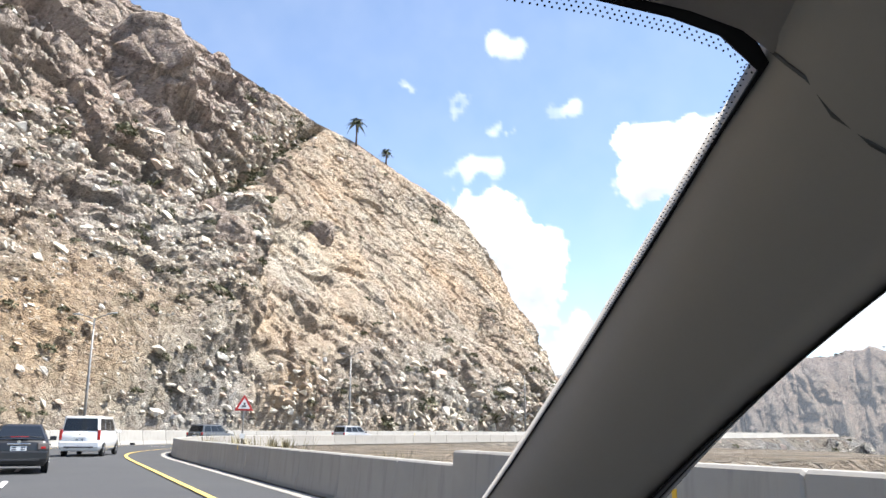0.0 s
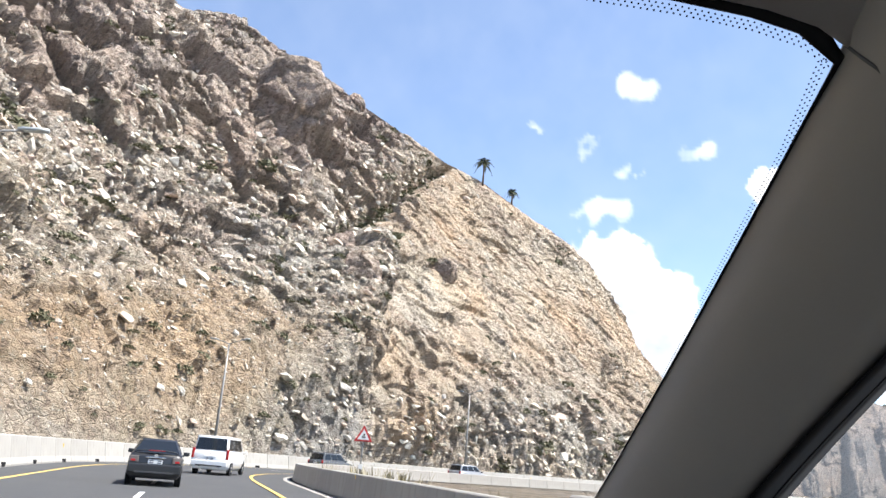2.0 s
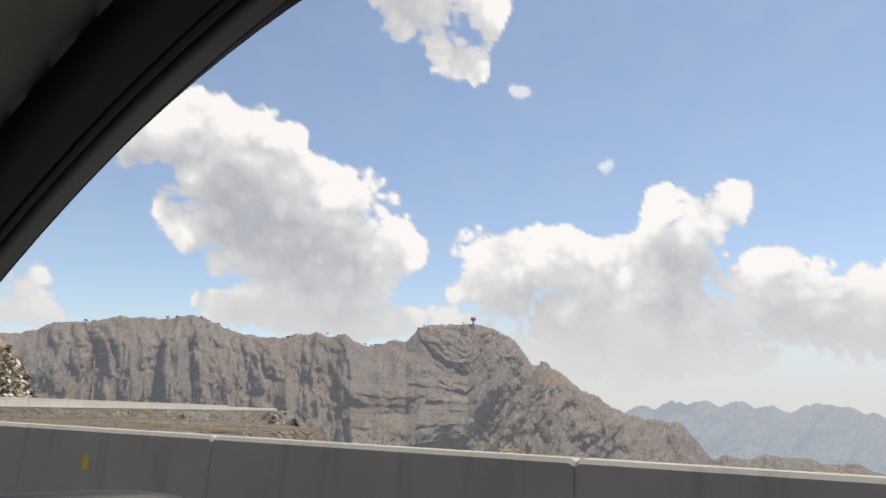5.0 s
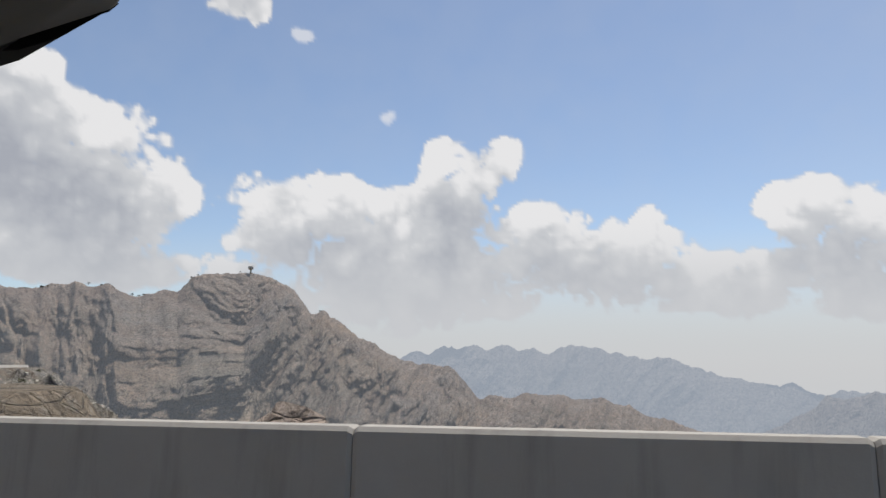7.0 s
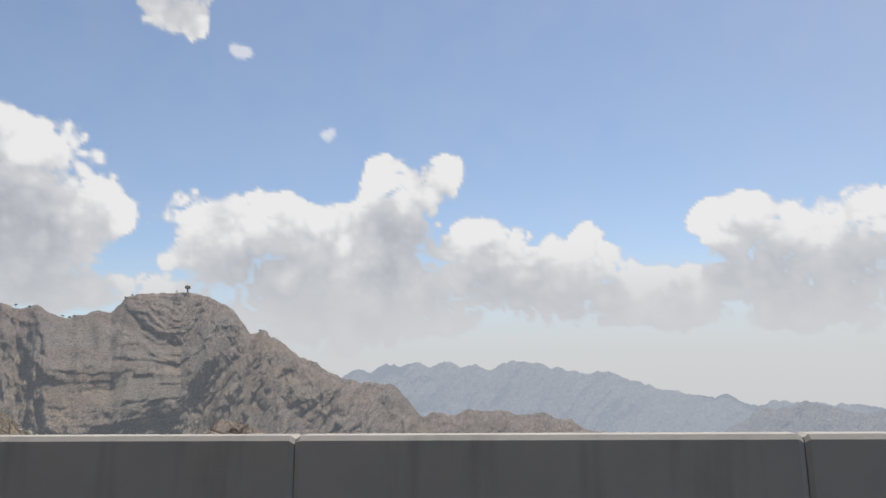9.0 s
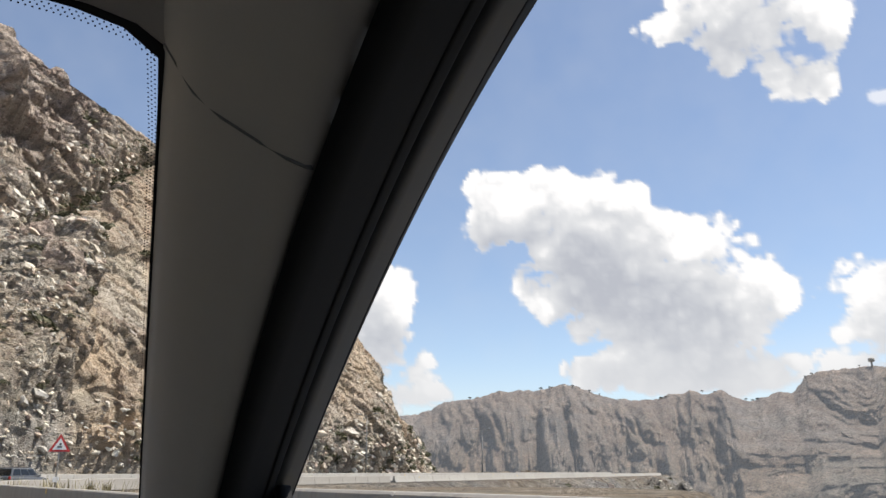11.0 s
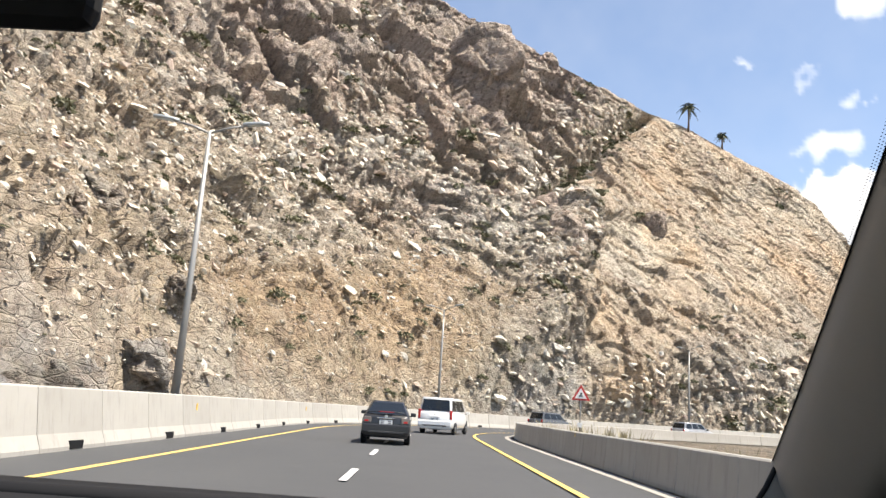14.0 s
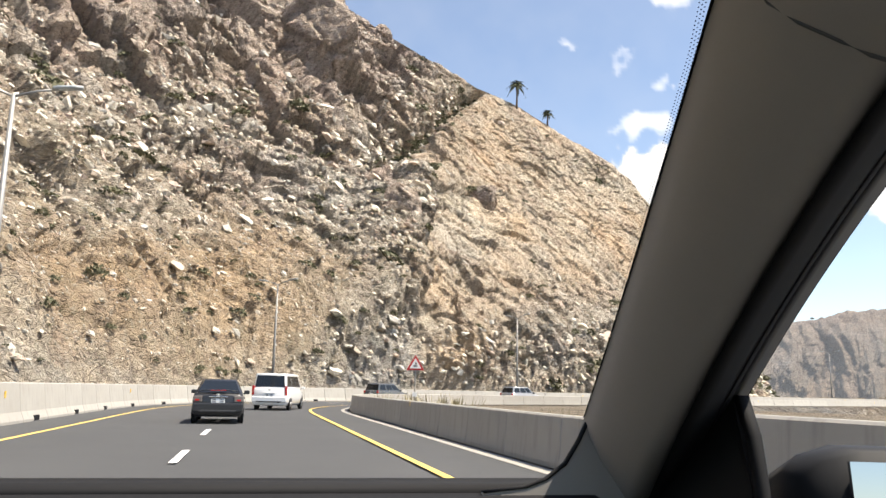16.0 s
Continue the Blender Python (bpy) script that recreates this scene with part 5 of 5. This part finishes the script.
box("stalk", (-0.37, 0.53, 0.325), (0.02, 0.03, 0.06), M_BLACK, inner_mirror, 0.004)

# ---- street lamps along the barrier ----
M_LAMP_HEAD = plain("grey_lamp_head", (0.4, 0.42, 0.42), 0.45, 0.3)
M_LAMP_GLASS = plain("lamp_glass", (0.55, 0.58, 0.56), 0.15)


def tube(name, points, radii, material, parent, seg=10, label=""):
    """A round tapered tube through points."""
    rows = []
    pts = [Vector(p) for p in points]
    for k, p in enumerate(pts):
        d = (pts[min(k + 1, len(pts) - 1)] - pts[max(k - 1, 0)]).normalized()
        u = d.cross(Vector((0.31, 0.95, 0.05))).normalized()
        w = d.cross(u)
        rows.append([tuple(p + (u * math.cos(6.2832 * i / seg) + w * math.sin(6.2832 * i / seg)) * radii[k]) for i in range(seg)])
    return beam(name, rows, material, parent, label)


def street_lamp():
    lamp = tagged(new("street_lamp"), "tall grey steel street lamp with two heads", "street lamp", "lamps along the road")
    tube("pole", [(0, 0, 0.3), (0, 0, 5), (0, 0, 10.2)], [0.15, 0.1, 0.065], M_STEEL, lamp, 12)
    box("base_plate", (0, 0, 0.17), (0.42, 0.42, 0.34), M_CONCRETE, lamp, 0.03)
    box("service_door", (0.12, 0, 1.3), (0.04, 0.1, 0.3), M_STEEL, lamp, 0.005)
    for sgn in (-1, 1):
        arm = tube("arm", [(0, 0, 10.12), (sgn * 0.6, 0, 10.35), (sgn * 1.25, 0, 10.5)], [0.045, 0.04, 0.035], M_STEEL, lamp, 8)
        rows = [[(sgn * x, -w, 10.5 + z), (sgn * x, -w * 0.8, 10.57 + z), (sgn * x, w * 0.8, 10.57 + z), (sgn * x, w, 10.5 + z), (sgn * x, w * 0.7, 10.46 + z), (sgn * x, -w * 0.7, 10.46 + z)] for x, w, z in ((1.1, 0.06, 0.0), (1.25, 0.14, 0.02), (1.75, 0.15, 0.08), (2.0, 0.08, 0.1))]
        head = beam("lamp_head", rows, M_LAMP_HEAD, lamp)
        panel("lamp_glass", [(sgn * 1.3, -0.09, 10.475), (sgn * 1.7, -0.1, 10.535), (sgn * 1.7, 0.1, 10.535), (sgn * 1.3, 0.09, 10.475)], 0.012, M_LAMP_GLASS, head)
    return lamp


lamp = street_lamp()
for k, (s_, off) in enumerate(((13, -6.0), (51, -6.0), (98, -6.9), (136, -6.9), (200, -6.75), (242, -6.75), (276, -6.75), (318, -6.75), (368, -6.75))):
    x, y, h = along(s_, off)
    if k == 0:
        lamp.matrix_world = pose(x, y, -0.05, 0, 0, h)
    else:
        copy_thing(lamp, pose(x, y, -0.05, 0, 0, h))


# ---- reflectors and drain mouths on the barriers ----
M_REFLECT = plain("yellow_reflector", (0.75, 0.45, 0.03), 0.35)
refl = bpy.data.meshes.new("reflector")
bm = bmesh.new()
bmesh.ops.create_cube(bm, size=1, matrix=Matrix.Diagonal((0.03, 0.1, 0.2, 1)))
bmesh.ops.bevel(bm, geom=bm.edges[:], offset=0.008, segments=1, affect="EDGES")
bm.to_mesh(refl)
bm.free()
refl.materials.append(M_REFLECT)
drain = bpy.data.meshes.new("drain_mouth")
bm = bmesh.new()
bmesh.ops.create_cube(bm, size=1, matrix=Matrix.Diagonal((0.05, 0.62, 0.17, 1)))
bm.to_mesh(drain)
bm.free()
drain.materials.append(M_BLACK)
for k, ob in enumerate([o for o in bpy.data.objects if o.name.startswith("barrier")]):
    mesh = ob.data.name
    white = mesh.startswith("barrier_white")
    if k % 7 == 1:
        r = new("reflector", refl)
        r.parent = ob
        r.matrix_local = pose(0.17, 1.4, 0.86) if white or mesh.startswith("barrier_pale") else pose(-0.165, 1.4, 0.8)
        if mesh.endswith(("near", "bend")):
            r.matrix_local = pose(-0.135, 1.4, 0.78) @ Matrix.Scale(0.6, 4)
        if mesh.startswith("barrier_pale"):
            r.matrix_local = pose(0.165, 1.4, 0.62)
    if white and k % 2 == 0:
        d = new("drain_mouth", drain)
        d.parent = ob
        d.matrix_local = pose(0.312, 1.5, 0.1)


# ---- palms, outcrops and a parapet on the mountain ----
def surface_z(x, y):
    """Height of the mountain at a place on the plan."""
    q = hill_p[:, :, :2] - (x, y)
    d = (q * q).sum(-1)
    k = np.unravel_index(np.argmin(d), d.shape)
    return float(hill_p[k][2])


M_TRUNK = plain("palm_trunk", (0.14, 0.1, 0.07), 0.9, grain=0.3, scale=6)
M_FROND = leaf_material("palm_fronds", (0.05, 0.06, 0.03), (0.1, 0.11, 0.05))


def palm(x, y, height, crown, label):
    """A slim trunk with arching fronds made of separate leaflets."""
    tree = tagged(new("palm_tree"), label, "palm tree", "palms on the crest")
    z = surface_z(x, y)
    tree.matrix_world = pose(x, y, z - 0.4)
    tube("trunk", [(0, 0, 0), (0.1, 0, height * 0.5), (0, 0.1, height)], [0.42, 0.3, 0.34], M_TRUNK, tree, 10)
    rng = random.Random(int(height * 10))
    bm = bmesh.new()
    for f in range(34):
        a = 2.4 * f
        lift = rng.uniform(-0.5, 1.25)
        out = Vector((math.cos(a), math.sin(a), 0))
        side_ = Vector((-out.y, out.x, 0))
        prev = None
        for k in range(12):
            t = k / 11
            p = Vector((0, 0, height)) + out * crown * t * math.cos(lift * (1 - t * 0.4)) + Vector((0, 0, crown * (math.sin(lift) * t - 0.75 * t * t)))
            if prev is not None:
                for sgn in (-1, 1):
                    tip = prev + side_ * sgn * crown * 0.26 * math.sin(3.14 * min(1, t + 0.12)) + out * crown * 0.1 - Vector((0, 0, crown * 0.07))
                    bm.faces.new([bm.verts.new(v) for v in (prev, p, tip)])
            prev = p
    part("crown", bm, M_FROND, tree)
    return tree


palm(*swing((-124.6, 434.5)), 9.8, 4.2, "tall palm tree on the mountain crest")
palm(*swing((-111, 446)), 5.6, 3.0, "small palm tree further down the crest")


def outcrop(centre, size, seed, brown=0.9, grey=0.0):
    """A massive jointed block standing out of the slope."""
    rng = random.Random(seed)
    bm = bmesh.new()
    bmesh.ops.create_icosphere(bm, subdivisions=5 if min(size) > 13 else 4, radius=1)
    cuts = [(Vector((rng.gauss(0, 1), rng.gauss(0, 1), rng.gauss(0, 0.8))).normalized(), rng.uniform(0.5, 0.85)) for _ in range(12)]
    for v in bm.verts:
        for d, r in cuts:
            over = v.co.dot(d) - r
            if over > 0:
                v.co -= d * over * 0.93
    pts = np.array([v.co[:] for v in bm.verts]) * np.array(size) * 0.5 + np.array(centre)
    h2, t2, g2 = facets(pts @ DIP.T, min(size) * 0.36, seed, (0.6, 1, 1))
    h3, t3, g3 = facets(pts, 2.2, seed + 1)
    for v, p, a, b, g in zip(bm.verts, pts, h2, h3, g2):
        n = v.co.normalized()
        v.co = Vector(p) + n * float(a * min(size) * 0.07 + b * 0.5 - max(0, 0.12 - g) * 6)
    ob = part("rock_outcrop", bm, M_ROCK)
    give(ob, tone=0.5 * t2 + 0.3 * t3, scree=0 * t2, scar=0 * t2, green=0 * t2, crag=0 * t2 + brown, grey=0 * t2 + grey, crack_shade=np.clip(0.1 - g2, 0, 1) / 0.1)
    return tagged(ob, "massive brown jointed rock outcrop on the slope", "rock", "outcrops on the mountain")


outcrop(swing((-176, 345, 96)), (44, 30, 40), 3)
outcrop(swing((-160, 352, 78)), (22, 18, 15), 5)
outcrop(swing((-196, 352, 108)), (26, 20, 34), 7)
outcrop(swing((-230, 326, 112)), (46, 30, 36), 9)
outcrop(swing((-214, 362, 130)), (20, 14, 22), 11)
rngb = random.Random(33)
for x, y in ((-103, 168), (-107, 177), (-110, 171), (-111, 184), (-116, 190), (-117, 180), (-121, 199), (-124, 192), (-127, 206), (-130, 198)):
    wide = rngb.uniform(4.5, 8.5)
    block = outcrop((x, y, surface_z(x, y) + 0.2), (wide, wide * rngb.uniform(0.6, 0.9), wide * rngb.uniform(0.6, 1.0)), rngb.randrange(100, 900), 0.15, rngb.uniform(0.2, 0.9))
    tagged(block, "pale grey jointed block in the roadside cutting")
for k in range(9):
    rngk = random.Random(50 + k)
    x, y = rngk.uniform(-260, -120), rngk.uniform(285, 400)
    outcrop((x, y, surface_z(x, y)), (rngk.uniform(7, 14), rngk.uniform(6, 10), rngk.uniform(6, 12)), 60 + k)

tagged(outcrop((-58.9, 166.2, -0.6), (5.6, 4.2, 2.9), 27), "low grey rock hump behind the roadside barrier", "rock")
parapet = tagged(new("parapet"), "low stone parapet along the high crest", "wall")
for k in range(16):
    t = k / 15
    x, y = swing((-303 + 46 * t, 311 + 20 * t))
    z = surface_z(x, y) + 0.6
    box("post", (x, y, z + 0.6), (0.7, 0.7, 2.6), M_CONCRETE, parapet, 0.05)
    if k < 15:
        box("rail", (x + 1.53, y + 0.67, z + 1.3), (3.0, 0.35, 0.5), M_CONCRETE, parapet, 0.03, "", (0, 0, 23.5))


# ---- trees and a lookout on the far ridge ----
def crest_at(az):
    el = float(np.interp(-az, [-a for a, _ in RIDGE], [e for _, e in RIDGE]))
    a = radians(az)
    return CENTRE[0] - 2290 * math.sin(a), CENTRE[1] + 2290 * math.cos(a), 2300 * math.tan(radians(el)) - 1


M_TREE = leaf_material("far_tree_leaves", (0.035, 0.04, 0.03), (0.07, 0.075, 0.05))
CROWNS = [bush_shape(random.Random(70 + k), 160) for k in range(4)]
rngt = random.Random(12)
for az in [rngt.uniform(-13.5, -8.5) for _ in range(9)] + [-23.3, -23.6, -22.9, -20.2, -21, -26.6, -27, -17.5, -6.5, -4.5, -35.4] + [rngt.uniform(-34, -5) for _ in range(5)]:
    x, y, z = crest_at(az)
    tree = tagged(new("tree"), "small dark tree on the far ridge", "tree", "trees on the far ridge")
    tree.matrix_world = pose(x, y, z)
    tall = rngt.uniform(4, 8)
    tube("trunk", [(0, 0, -3), (0.3, 0, tall * 0.5)], [0.6, 0.35], M_TRUNK, tree, 6)
    v, f = CROWNS[rngt.randrange(4)]
    me = bpy.data.meshes.new("crown")
    me.from_pydata((v * (tall * 1.3, tall * 1.3, tall) + (0, 0, tall * 0.3)).tolist(), [], f.tolist())
    me.materials.append(M_TREE)
    crown = new("crown", me)
    crown.parent = tree
x, y, z = crest_at(-30.5)
tower = tagged(new("lookout_tower"), "small mushroom-shaped lookout tower on the ridge top", "tower")
tower.matrix_world = pose(x, y, z)
tube("shaft", [(0, 0, -4), (0, 0, 8)], [2.4, 2.0], M_CONCRETE, tower, 12)
tube("cabin", [(0, 0, 7), (0, 0, 9), (0, 0, 15), (0, 0, 18)], [2.5, 7.5, 8.0, 4.5], M_CONCRETE, tower, 14)


# ---- warning sign on the dirt inside the bend ----
M_SIGN_RED = plain("red_sign_paint", (0.5, 0.03, 0.03), 0.4, grain=0.1, scale=8)
M_SIGN_WHITE = plain("white_sign_face", (0.75, 0.74, 0.72), 0.4, grain=0.06, scale=8)
sign = tagged(new("warning_sign"), "red-rimmed white triangular warning sign on a grey post", "road sign")
sign.matrix_world = pose(*along(224, 9.5)[:2], -0.08, 0, 0, 24)
tube("post", [(0, 0, 0), (0, 0, 2.0), (0, 0, 3.5)], [0.045, 0.04, 0.04], M_STEEL, sign, 10)
face = panel("sign_plate", [(-0.55, -0.06, 2.5), (0.55, -0.06, 2.5), (0.0, -0.06, 3.45)], 0.012, M_SIGN_RED, sign, "red triangular plate")
panel("white_field", [(-0.36, -0.085, 2.61), (0.36, -0.085, 2.61), (0.0, -0.085, 3.23)], 0.006, M_SIGN_WHITE, face)
box("bar", (0, -0.098, 2.76), (0.24, 0.008, 0.08), M_INK, face, 0)
box("bar", (0.02, -0.098, 2.9), (0.1, 0.008, 0.12), M_INK, face, 0)
plate = box("marker_plate", (0, -0.06, 1.05), (0.28, 0.015, 0.28), M_SIGN_WHITE, sign, 0.003, "small white square plate")


# ---- dry tufts on the dirt behind the low barrier ----
M_DRY = leaf_material("dry_grass", (0.2, 0.17, 0.09), (0.36, 0.31, 0.18))
rngd = random.Random(21)
for k in range(9):
    x, y, h = along(196 + k * 6.5 + rngd.uniform(-2, 2), rngd.uniform(7.4, 9.6))
    verts, faces = [], []
    for b in range(60):
        a, lean = rngd.uniform(0, 6.283), rngd.uniform(0.1, 0.75)
        tall = rngd.uniform(0.35, 1.0)
        root = Vector((rngd.gauss(0, 0.16), rngd.gauss(0, 0.16), 0))
        tip = root + Vector((math.cos(a) * lean, math.sin(a) * lean, 1)) * tall
        across = Vector((-math.sin(a), math.cos(a), 0)) * 0.035
        n0 = len(verts)
        verts += [tuple(root - across), tuple(root + across), tuple(tip)]
        faces.append((n0, n0 + 1, n0 + 2))
    me = bpy.data.meshes.new("dry_bush")
    me.from_pydata(verts, [], faces)
    me.materials.append(M_DRY)
    bush = new("dry_bush", me)
    bush.matrix_world = pose(x, y, -0.1) @ Matrix.Scale(rngd.uniform(0.8, 1.5), 4)
    tagged(bush, "dry yellow tuft growing behind the low barrier", "bush", "dry tufts by the bend")
